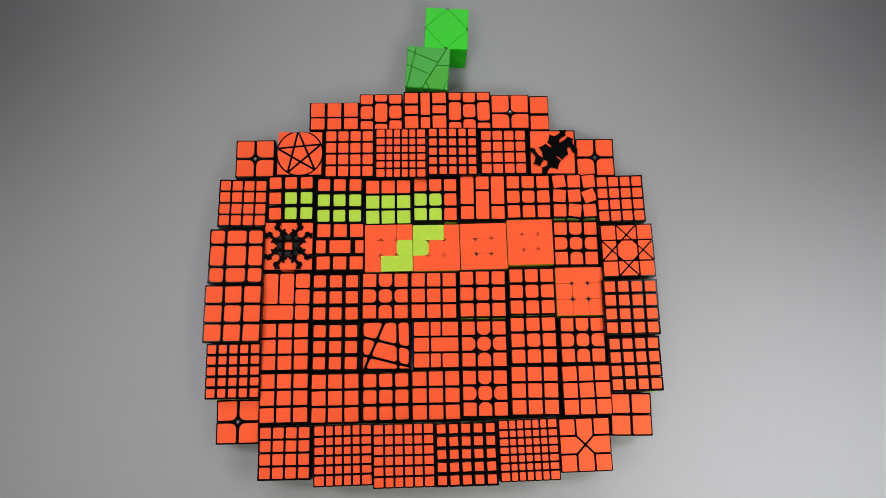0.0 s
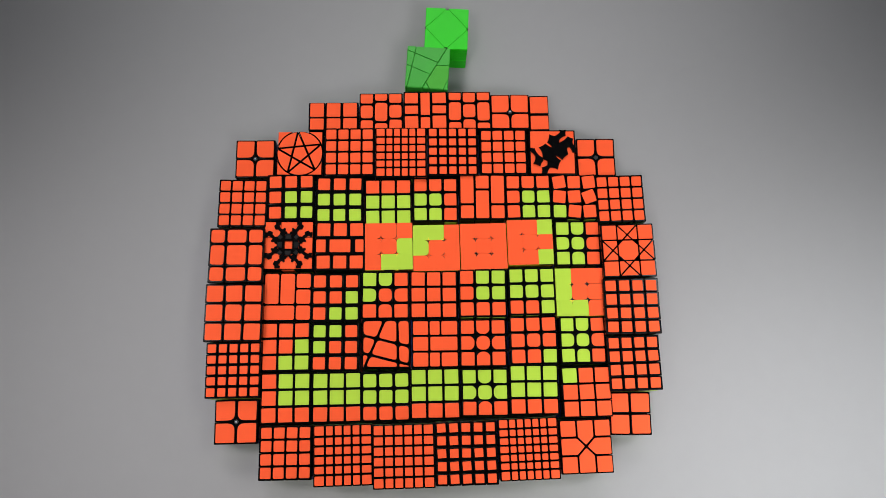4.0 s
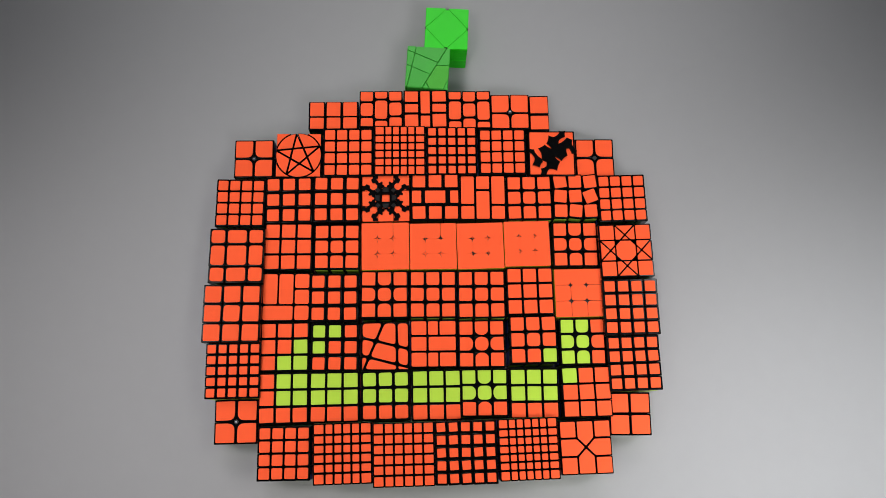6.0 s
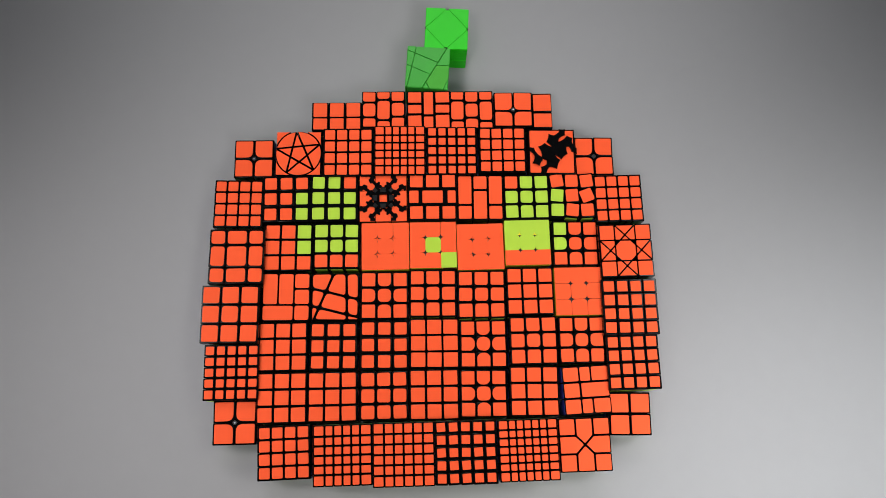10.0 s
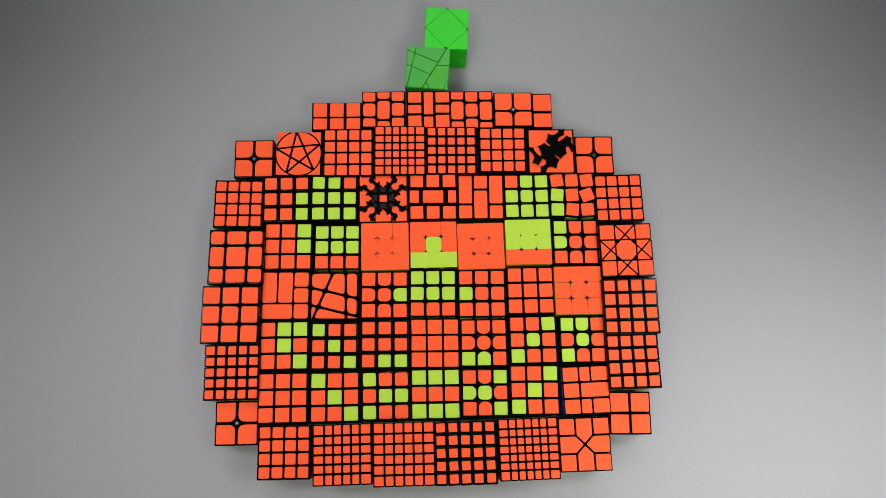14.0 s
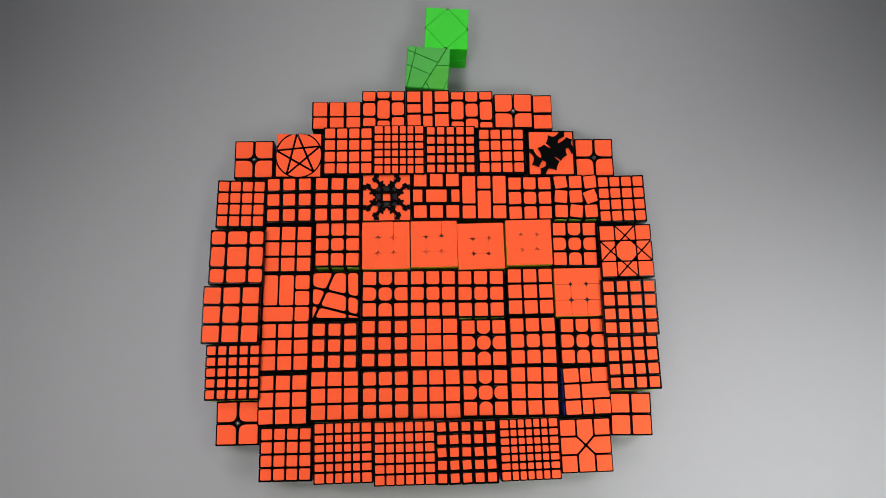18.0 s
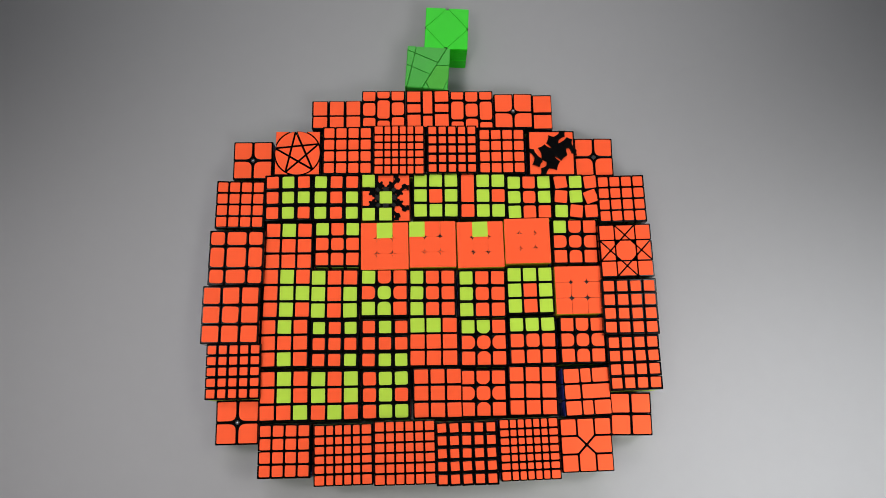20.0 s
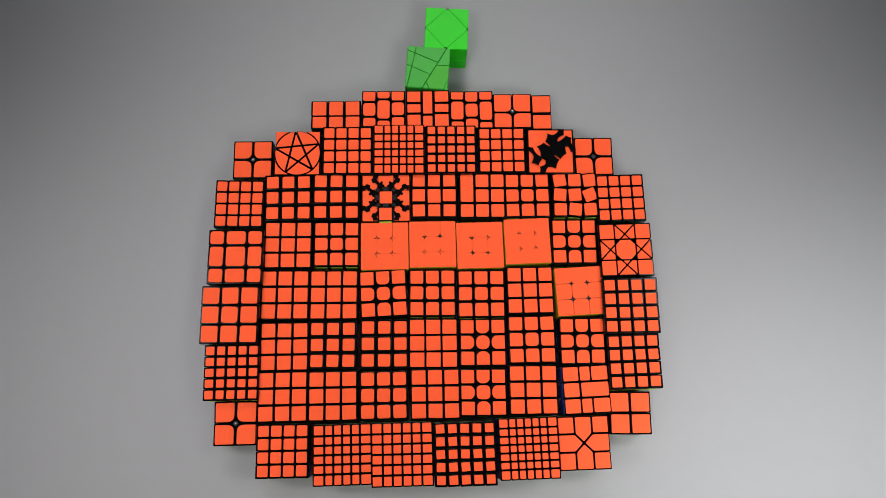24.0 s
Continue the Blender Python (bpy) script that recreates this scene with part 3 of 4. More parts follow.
ROW_BROW = [
    ("four", -0.2266, 0.1141, 0.0582, 0.0582, 0.0582, -1.1),
    ("dark", -0.1691, 0.1171, 0.0563, 0.0563, 0.0563, 0.3),
    ("dark", -0.1119, 0.1155, 0.0569, 0.0569, 0.0569, -0.6),
    ("plain", -0.0536, 0.1135, 0.0562, 0.0562, 0.0562, 0.0),
    ("mid", 0.0025, 0.1151, 0.0541, 0.0541, 0.0541, -0.5),
    ("band", 0.0592, 0.1165, 0.0555, 0.0555, 0.0555, -0.6),
    ("mid", 0.1153, 0.1156, 0.0546, 0.0546, 0.0546, 0.0),
    ("twist", 0.1705, 0.1165, 0.0546, 0.0546, 0.0546, -0.6),
    ("four", 0.2262, 0.1134, 0.0582, 0.0582, 0.0570, 0.9),
]
ROW_EYE = [
    ("fat", -0.2304, 0.0478, 0.0641, 0.0641, 0.0641, -0.6),
    ("gear", -0.1720, 0.0599, 0.0572, 0.0572, 0.0572, -0.6),
    ("mirror", -0.1128, 0.0582, 0.0584, 0.0584, 0.0584, -0.6),
    ("shell", -0.0536, 0.0559, 0.0569, 0.0569, 0.0569, 0.2),
    ("shell", 0.0023, 0.0560, 0.0558, 0.0558, 0.0558, 0.2),
    ("shell", 0.0581, 0.0566, 0.0557, 0.0557, 0.0557, 0.8),
    ("shell", 0.1140, 0.0605, 0.0550, 0.0550, 0.0550, 0.5),
    ("round", 0.1706, 0.0592, 0.0542, 0.0542, 0.0542, -0.5),
    ("star", 0.2294, 0.0482, 0.0632, 0.0632, 0.0636, 0.8),
]
ROW_NOSE = [
    ("soft", -0.2323, -0.0194, 0.0660, 0.0660, 0.0660, -0.6),
    ("bars", -0.1727, 0.0000, 0.0558, 0.0558, 0.0558, -0.6),
    ("dark", -0.1153, -0.0011, 0.0566, 0.0566, 0.0566, -0.6),
    ("round", -0.0578, -0.0006, 0.0557, 0.0557, 0.0557, -0.6),
    ("plain", -0.0016, -0.0006, 0.0554, 0.0554, 0.0554, -0.6),
    ("mid", 0.0558, -0.0008, 0.0561, 0.0561, 0.0561, -0.3),
    ("mid", 0.1143, 0.0018, 0.0553, 0.0553, 0.0553, 0.0),
    ("shell", 0.1710, 0.0014, 0.0567, 0.0567, 0.0567, 0.2),
    ("fourd", 0.2285, -0.0193, 0.0650, 0.0650, 0.0633, 0.1),
]
ROW_CHEEK = [
    ("five", -0.2294, -0.0850, 0.0620, 0.0620, 0.0620, 0.1),
    ("plain", -0.1729, -0.0574, 0.0556, 0.0556, 0.0556, 0.0),
    ("dark", -0.1159, -0.0587, 0.0551, 0.0551, 0.0551, -0.6),
    ("skew", -0.0572, -0.0579, 0.0557, 0.0557, 0.0557, -0.6),
    ("offset", 0.0002, -0.0581, 0.0544, 0.0544, 0.0537, -0.4),
    ("circle", 0.0558, -0.0583, 0.0544, 0.0544, 0.0544, -0.3),
    ("eight", 0.1136, -0.0553, 0.0550, 0.0550, 0.0550, 0.3),
    ("round", 0.1718, -0.0562, 0.0534, 0.0534, 0.0534, -0.2),
    ("fourd", 0.2292, -0.0847, 0.0612, 0.0624, 0.0599, 0.9),
]
ROW_MOUTH = [
    ("two", -0.2259, -0.1407, 0.0493, 0.0493, 0.0493, 0.1),
    ("plain", -0.1724, -0.1159, 0.0566, 0.0566, 0.0566, 0.2),
    ("plain", -0.1152, -0.1168, 0.0562, 0.0562, 0.0562, 0.2),
    ("soft3", -0.0577, -0.1170, 0.0552, 0.0552, 0.0552, 0.2),
    ("plain", -0.0006, -0.1161, 0.0566, 0.0566, 0.0566, -0.1),
    ("bow", 0.0560, -0.1147, 0.0535, 0.0535, 0.0535, -0.3),
    ("plain", 0.1123, -0.1130, 0.0561, 0.0561, 0.0561, -0.5),
    ("thin", 0.1717, -0.1136, 0.0566, 0.0566, 0.0566, 0.7),
    ("twob", 0.2228, -0.1408, 0.0480, 0.0480, 0.0480, -1.0),
]
ROW_CHIN = [
    ("four", -0.1708, -0.1762, 0.0590, 0.0590, 0.0590, -0.1),
    ("six", -0.1056, -0.1803, 0.0658, 0.0658, 0.0658, 0.8),
    ("sixb", -0.0375, -0.1816, 0.0686, 0.0686, 0.0686, 0.5),
    ("fived", 0.0319, -0.1815, 0.0689, 0.0689, 0.0689, 0.5),
    ("seven", 0.1014, -0.1776, 0.0670, 0.0670, 0.0670, 1.1),
    ("cross", 0.1668, -0.1740, 0.0587, 0.0587, 0.0587, 1.0),
]
STEM = [
    ("skewb", 0.0208, 0.3405, 0.0542, 0.0557, 0.0535, -3.4),
    ("axis", -0.0041, 0.2868, 0.0538, 0.0552, 0.055, -4.6),
]


# the stickerless cubes: what fills their four star-shaped gaps, and the seams that stand open
GAPS = {("eye", 3): ("----", "u10"), ("eye", 4): ("v^--", "u10"), ("eye", 5): ("v->v", ""), ("eye", 6): ("----", ""),
        ("nose", 7): ("oooo", "l00 l02 l10 l11 l12 u01 u02 u12")}

CUBES, FACES, SLOTS = {}, {}, {}
for name, row in (("top", ROW_TOP), ("upper", ROW_UPPER), ("brow", ROW_BROW), ("eye", ROW_EYE), ("nose", ROW_NOSE), ("cheek", ROW_CHEEK), ("mouth", ROW_MOUTH), ("chin", ROW_CHIN), ("stem", STEM)):
    for k, spec in enumerate(row):
        group = "green cubes of the stem" if name == "stem" else "puzzle cubes of the pumpkin"
        CUBES[name, k], FACES[name, k] = puzzle(*spec, group, *GAPS.get((name, k), ()))
        SLOTS[name, k] = spec
# spare cubes that wait beside the picture and take part at the end
for k, (kind, x, y) in enumerate((("plain", 0.72, 0.12), ("plain", 0.72, 0.02), ("bandb", 0.72, -0.08), ("mirrorb", 0.72, -0.18))):
    size = (0.0562, 0.058, 0.0562) if k < 2 else (0.0555, 0.0555, 0.0555)
    CUBES["spare", k], FACES["spare", k] = puzzle(kind, x, y, *size, -1.2)
    SLOTS["spare", k] = (kind, x, y, *size, -1.2)

# ---- what moves ----
LINES = ("brow", "eye", "nose", "cheek", "mouth")

# exchanges of two cubes: time, duration, slot, slot
SWAPS = [(5.4, 0.1, ("brow", 3), ("eye", 1)), (5.4, 0.1, ("brow", 4), ("eye", 2)), (6.0, 0.1, ("nose", 4), ("nose", 6)),
         (6.1, 0.1, ("nose", 2), ("cheek", 3)), (6.7, 0.1, ("cheek", 4), ("mouth", 7)),
         (19.0, 0.1, ("nose", 1), ("spare", 0)), (19.0, 0.1, ("nose", 2), ("spare", 1)), (18.9, 0.1, ("brow", 5), ("spare", 2)), (18.4, 0.1, ("brow", 4), ("spare", 3))]


def spans(text):
    """Cells written as row:first-last, row:column ..."""
    out = []
    for word in text.split():
        r, c = word.split(":")
        a, b = (c.split("-") + c.split("-"))[:2]
        out += [(int(r), j) for j in range(int(a), int(b) + 1)]
    return out


def later(steps, s):
    """The first time at which the limit has fallen below s."""
    for (t0, a), (t1, b) in zip(steps, steps[1:]):
        if s > b:
            return min(t0 + 0.1 * (math.floor((a - s) / (a - b) * (t1 - t0) * 10 + 1e-6) + 1), t1) if s <= a else t0
    return steps[-1][0]


SHOWN = {}


def show(cell, on, off):
    SHOWN.setdefault(cell, []).append((round(on, 1), round(off, 1)))


def digits():
    ends = {1: 4.9, 2: 5.1, 3: 5.2, 4: 5.4, 5: 5.5, 6: 5.6, 7: 5.8, 8: 5.9, 9: 6.1, 10: 6.2, 11: 6.3, 12: 6.5, 13: 6.6}
    strokes = ((-1, "1:1-10 2:1-10 4:8 5:7-8 3:9-10 4:9"), (0.1, "6:6-7"), (0.2, "7:5-6"), (0.3, "8:4-5"), (0.4, "9:3-4 10:2-3"), (0.5, "11:1-2"),
               (0.6, "12:1-2"), (0.7, "13:1-2"), (0.8, "12:3-4 13:3-4"), (0.9, "12:5 13:5"), (1.0, "12:6 13:6"), (1.1, "12:7 13:7"), (1.2, "12:8 13:8"),
               (1.3, "12:9-10 13:9-10"), (1.4, "12:11 13:11"), (1.5, "12:12 13:12"), (1.6, "12:13 13:13"), (1.7, "12:14-15 13:14-15"), (1.8, "12:16 13:16"),
               (1.9, "12:17 13:17"), (2.0, "12:18 11:17"), (2.1, "11:18-19"), (2.2, "10:18-19"), (2.3, "9:18-19 8:18-19"), (2.4, "7:18 8:17"), (2.5, "6:18 7:16-17"),
               (2.7, "6:16-17"), (2.8, "6:15 7:15"), (3.0, "6:14 7:14"), (3.1, "6:13 7:13"), (3.3, "5:17-19"), (3.4, "4:18-19"), (3.6, "3:17-19"),
               (3.8, "2:18"), (3.9, "1:17 2:17"), (4.0, "1:16 2:16"), (4.1, "1:15 2:15"), (4.2, "1:14 2:14"), (4.3, "1:13 2:13"))
    for t, text in strokes:
        for cell in spans(text):
            show(cell, t, 5.0 if cell == (2, 18) else ends[cell[0]])


def pumpkin_face():
    right = [(15.8, 22), (16.0, 21), (16.2, 18), (16.4, 16), (16.5, 0)]
    left = [(16.9, 10), (17.0, 9), (17.2, 6), (17.4, 4), (17.5, 0)]
    mouth = [(15.2, 20), (15.4, 17.8), (15.6, 13.4), (15.8, 11.7), (16.0, 9.6), (16.2, 7), (16.4, 5.1), (16.6, 2.4), (16.8, 0.9), (16.9, -2)]
    eye_left = ((7.1, "4:5"), (7.2, "4:4"), (7.3, "4:3"), (7.4, "4:2 3:2"), (7.6, "1:2 2:2"), (7.7, "0:3"), (7.8, "0:4"), (7.9, "1:5"), (8.0, "2:5 3:5"), (8.3, "1:3-4 2:3-4"), (8.4, "3:3-4"))
    eye_right = ((8.6, "4:15-16"), (8.7, "4:17"), (8.8, "4:18"), (8.9, "3:18"), (9.0, "2:18 1:18"), (9.2, "0:16-17"), (9.3, "1:15 2:15"), (9.4, "3:15"), (9.7, "1:16-17 2:16-17"), (9.8, "3:16-17"))
    nose = ((9.9, "4:10"), (10.0, "5:11"), (10.1, "6:11"), (10.2, "7:12"), (10.3, "7:11 7:10"), (10.4, "7:9"), (10.5, "7:8"), (10.7, "6:9"), (10.8, "5:9"), (10.9, "5:10 6:10"))
    grin = ((11.2, "9:1 10:1"), (11.3, "11:2"), (11.4, "12:3"), (11.5, "13:4"), (11.6, "14:5-6"), (11.7, "13:7-8"), (11.9, "14:9-11"), (12.0, "13:12-13"), (12.2, "14:14-15"), (12.3, "13:16"),
            (12.4, "12:17"), (12.5, "11:18"), (12.6, "10:19"), (12.7, "9:17-19"), (12.8, "10:16"), (12.9, "11:15"), (13.0, "12:14"), (13.2, "11:12-13 12:11"), (13.3, "12:9-10"), (13.4, "11:8"),
            (13.5, "11:7 12:6"), (13.6, "11:5"), (13.7, "10:4"), (13.8, "9:2-3"), (14.1, "10:2-3 10:17-18 11:3-4 11:16-17 12:12-13 12:15-16 13:14-15"), (14.2, "12:4-5 12:7-8 13:5-6 13:9-11"))
    for steps, parts, slope in ((left, eye_left, 1), (right, eye_right, 1), (right, nose, 1), (mouth, grin, 0.6)):
        for t, text in parts:
            for r, c in spans(text):
                show((r, c), t, later(steps, c + slope * (r if slope == 1 else r - 9 - 2)) if slope != 1 else later(steps, c + r))


GREETING = """
.#.#..#..###.###.#.#.
.###.#.#.#.#.#.#.#.#.
.#.#.###.###.###..#..
.#.#.#.#.#...#....#..
.....................
.....................
.#.#..#..#..#..###...
.###.#.#.#..#..#.#.##
.#.#.###.#..#..#.#...
.#.#.#.#.##.##.###...
...................#.
.#...#.###.###.###.#.
.#.#.#.##..##..#.#.#.
.#.#.#.#...#...#.#...
..#.#..###.###.#.#.#.
"""


def greeting():
    fall = [(21.9, 20), (22.0, 19), (22.1, 18), (22.2, 16), (22.3, 15), (22.4, 13), (22.6, 12), (22.7, 10), (22.8, 9), (22.9, 8), (23.0, 7), (23.1, 5), (23.2, 4), (23.3, 3), (23.4, 2), (23.5, 1), (23.6, -1)]
    for r, line in enumerate(GREETING.split()):
        for c, mark in enumerate(line):
            if mark == "#":
                t = (18.1, 18.2, 18.4, 19.0, 19.1)[min(c // 4, 4)] if r < 4 else 19.2 + c * 0.03 if r < 10 and c < 19 else 19.8 + c * 0.03
                if c == 19 and r > 9:
                    t = 20.6
                show((r, c), t, later(fall, c))


def arc(a, b, t, span, high):
    """Rows that carry a thing from pose a to pose b over the others, to arrive at t."""
    rows = [(t - span, a)]
    for k in (1, 2):
        x = k / 3
        m = a.lerp(b, x)
        m.translation.z += high
        rows.append((t - span + span * x, m))
    return rows + [(t, b)]


# small shifts of each place in the course of the filming: seconds:x,y in tenths of a millimetre
SHIFTS = {
    ("top", 0): "1:-10,0 4.5:0,0 5:-10,20 6:-10,10 7.5:-10,20 8:-10,-20 8.5:0,0 10:30,0 16.5:20,10 17.5:20,20 18:30,10 18.5:30,20 20.5:20,20",
    ("top", 1): "0.5:0,10 5:0,20 5.5:0,40 8.5:10,40 9.5:0,40 10:30,35 16.5:30,42",
    ("top", 2): "5:0,10 5.5:0,20 8.5:10,20 9.5:0,20 10:40,8 16.5:30,18",
    ("top", 3): "5:0,10 8.5:10,10 9.5:0,10 10:30,8",
    ("top", 4): "4.5:0,-10 5.5:0,0 8.5:10,-10 9:20,10 9.5:0,0 10:40,30 16.5:40,10 20.5:30,10",
    ("top", 5): "5:0,-10 5.5:0,0 8.5:10,-10 9:20,20 9.5:0,0 10:40,30 14.5:40,40 16.5:40,10 20.5:30,10",
    ("upper", 0): "0:-5,9 5.5:-21,21 6:-20,10 6.5:-21,21 7.5:-9,9 8:-20,10 17.5:-20,0 18.5:-32,-13 20.5:-33,-2",
    ("upper", 1): "0:-1,-1 5:-6,-3 5.5:-16,-25 6.5:-16,-14 7.5:-7,8 8:-16,-36 8.5:-6,-3 9.5:-17,-3 16.5:-24,-4 17.5:-14,-4 18:-14,-26 18.5:-29,3",
    ("upper", 2): "0:4,3 0.5:4,15 1:4,26 4.5:4,15 5:-1,31 5.5:-11,42 6:-11,20 6.5:-11,31 7.5:-1,41 8:-11,1 8.5:-1,21 9:-11,21 12.5:-11,16 16.5:-22,27 17.5:-11,39 18.5:-20,43",
    ("upper", 3): "0:3,3 0.5:3,14 5:1,27 5.5:-9,37 16.5:-20,48 18.5:-20,43 20.5:-20,54",
    ("upper", 4): "0:-8,14 4.5:-18,15 5.5:-17,22 12.5:-23,25 16.5:-33,36 18.5:-14,42 20.5:-25,42",
    ("upper", 5): "0:-2,3 4.5:-2,-8 5.5:-14,7 8.5:-15,-4 9:-14,7 10:-13,30 16.5:-27,17 18.5:-21,14 20.5:-21,26",
    ("upper", 6): "0:-5,-5 4.5:-17,-16 5:-14,-8 6:-15,-19 9:-13,25 9.5:-14,-8 10:-14,3 12.5:-21,7 16.5:-22,-15 18.5:-17,-15 20.5:-26,7",
    ("upper", 7): "0:-7,-7 2:-6,4 2.5:4,-7 4.5:-7,-7 5:-11,-13 9:-8,31 10:-20,10 12.5:-16,25 14.5:-16,36 16:-18,3 16.5:-18,-8 18.5:-23,-4 20.5:-23,7",
    ("brow", 0): "0:-6,-4 5:-15,-2 5.5:-26,9 6:-35,-1 6.5:-36,9 7:-57,9 7.5:-35,-1 8:-35,-13 8.5:-25,-13 9:-56,-12 17.5:-17,-13 18:-27,-13 18.5:-36,-22 20.5:-47,-11",
    ("brow", 1): "0:-13,23 2.5:-13,35 5:-27,24 5.5:-37,3 6.5:-37,14 7:-68,14 7.5:-47,24 8:-46,-8 8.5:-37,14 9:-68,14 17:-67,25 17.5:-15,24 18:-35,3 18.5:-46,30",
    ("brow", 2): "0:-4,2 0.5:-4,12 5:-28,41 5.5:-38,20 6.5:-38,30 7:-69,31 7.5:-59,42 8:-59,11 8.5:-49,41 9:-69,41 9.5:-69,31 17.5:-27,37 18:-32,17 18.5:-43,39 20.5:-44,50",
    ("brow", 3): "0:-6,-3 4.5:7,-3 5:-40,34 5.5:-34,37 6.5:-34,26 7:-55,27 7.5:-45,37 8:-45,27 8.5:-34,37 9:-65,37 16.5:-65,51 17:-55,51 17.5:-14,50 18:-24,50 18.5:-32,41 20.5:-32,52 23.5:-32,41",
    ("brow", 4): "0:0,9 4.5:-11,10 5:-28,33 5.5:-3,21 6:-3,31 7:-24,32 7.5:-14,31 8.5:-3,31 9:-34,32 12.5:-29,33 17:-29,44 17.5:12,43 18.5:5,56 20.5:-5,56 23:-15,56",
    ("brow", 5): "0:0,6 0.5:0,16 4.5:-11,17 5:-26,-14 5.5:5,8 7:-16,9 7.5:-5,8 8.5:5,-2 9:-26,9 12.5:-21,4 13:-21,15 17.5:21,14 18.5:7,32 20.5:-2,32",
    ("brow", 6): "0:-5,24 5:-36,12 5.5:6,22 6:6,11 7:-15,11 7.5:-4,11 8.5:6,11 9:-35,22 9.5:-26,11 10:-26,22 12.5:-24,31 13:-14,31 13.5:-24,31 15.5:-23,42 16.5:-24,31 17.5:15,20 18:15,8 18.5:6,19 20.5:-15,41",
    ("brow", 7): "0:2,19 2.5:1,8 4.5:-11,-13 5:-28,-8 5.5:15,14 7:-6,14 7.5:5,14 8.5:15,14 9:-26,25 12.5:-25,20 13:-25,30 16.5:-25,0 17:-25,10 17.5:20,15 18:20,10 18.5:20,10 20.5:0,32 23.5:11,32",
    ("brow", 8): "0:-4,0 4.5:-14,0 5:-25,6 5.5:18,6 7:-4,6 7.5:7,6 8.5:18,6 9:-25,6 12.5:-21,11 16.5:-21,1 17.5:11,0 18.5:11,0 20.5:2,11",
    ("eye", 0): "0:-8,2 0.5:-8,12 4.5:-18,12 5:-16,18 5.5:-5,8 6.5:-26,18 7:-15,8 7.5:4,8 8:-5,-2 12.5:-1,-8 14:-11,-8 17.5:9,-8 18:-1,-8 18.5:-8,-16 20.5:-18,-5",
    ("eye", 1): "0:1,5 0.5:11,26 1:11,15 2.5:1,15 4.5:-9,16 5:-9,27 5.5:-4,2 6.5:-24,13 7:-14,13 7.5:6,2 8:-3,-19 8.5:-3,-8 9:-4,2 10:-3,-8 10.5:-13,-8 12.5:-5,5 14.5:-5,16 16.5:-5,5 17:-5,16 17.5:5,5 18:-4,-26 18.5:2,12 20.5:-8,23",
    ("eye", 2): "0:16,3 0.5:16,14 5:16,24 5.5:-16,23 6:-26,13 6.5:-36,34 7.5:-10,18 8.5:-20,17 9:-30,23 12.5:-23,7 16.5:-23,18 17.5:-3,17 18:-20,42 18.5:-20,46 20.5:-30,46",
    ("eye", 3): "0:-1,4 0.5:-1,25 4.5:-12,25 5:-11,37 5.5:-31,26 6:-42,27 6.5:-42,16 7.5:-21,26 8:-31,16 8.5:-42,16 9:-52,16 10:-42,27 10.5:-52,27 13.5:-46,26 16:-56,26 16.5:-56,37 17:-56,26 17.5:-35,37 18.5:-50,29 20.5:-50,40 24:-50,29",
    ("eye", 4): "0:2,1 4.5:-8,1 5:-6,35 5.5:-25,20 6:-35,20 7:-35,31 7.5:-25,31 8.5:-35,20 9:-46,21 9.5:-46,32 10:-35,36 10.5:-45,36 12.5:-30,40 16:-40,40 17:-30,40 17.5:-15,45 18:-24,48 18.5:-41,45",
    ("eye", 5): "0:6,6 4.5:6,-5 5:-1,1 5.5:-22,1 6:-32,12 6.5:-32,1 7.5:-22,1 8.5:-32,1 9:-43,1 10:-32,1 10.5:-43,1 12.5:-26,9 13:-26,-2 13.5:-26,9 16:-47,9 16.5:-36,9 17:-26,9 17.5:-16,9 18:-26,9 18.5:-30,29 20.5:-36,20 22.5:-36,30 23.5:-46,31 24:-36,20",
    ("eye", 6): "0:6,10 5:-8,-22 5.5:-28,-22 6:-33,-8 7:-27,6 9:-36,6 10:-27,6 12.5:-15,14 16:-29,14 16.5:-20,8 17.5:-10,8 18.5:-27,27 20.5:-27,23,10",
    ("eye", 7): "0:-10,3 1.5:-11,-8 2:-10,3 2.5:11,3 4.5:-12,-29 5:0,-30 5.5:-21,-30 6:-20,-9 6.5:-19,2 8.5:-20,-9 9:-28,2 10:-19,2 12.5:-25,18 13:-15,18 16:-36,18 16.5:-27,-3 18.5:-19,26 22.5:-20,15 23.5:-19,26 24:-29,26",
    ("eye", 8): "0:-9,-1 2.5:1,-1 4.5:-19,-1 5.5:-27,-2 9:-37,-1 10:-27,-2 12.5:-25,3 15.5:-15,3 16:-36,3 16.5:-26,-7 18.5:-28,-2 20.5:-28,8",
    ("nose", 0): "0:-4,-3 0.5:16,7 1.5:6,7 4.5:-4,7 5.5:-5,-1 6:-15,-1 6.5:-15,10 7:-25,-1 8:-24,-10 9.5:-34,-10 12.5:-22,-15 14:-31,-15 14.5:-31,-24 16.5:-11,-15 17:-21,-25 17.5:-22,-15 18.5:-28,-16 20.5:-37,-16",
    ("nose", 1): "0:-3,3 0.5:17,12 1:17,2 1.5:17,12 2.5:7,2 4.5:-3,3 5:-10,0 6.5:-21,20 7:-10,20 7.5:-10,10 8:-10,-11 8.5:-10,0 10.5:-20,0 12.5:-18,17 14.5:-17,7 17:-18,28 17.5:-7,7 18:-7,-14 18.5:-5,45 20.5:-25,25",
    ("nose", 2): "0:-6,-4 5:-24,-6 6:-19,4 6.5:-24,25 7:-14,25 7.5:-14,14 8:-14,4 10.5:-24,14 17.5:-10,21 18.5:-24,37 20.5:-29,28",
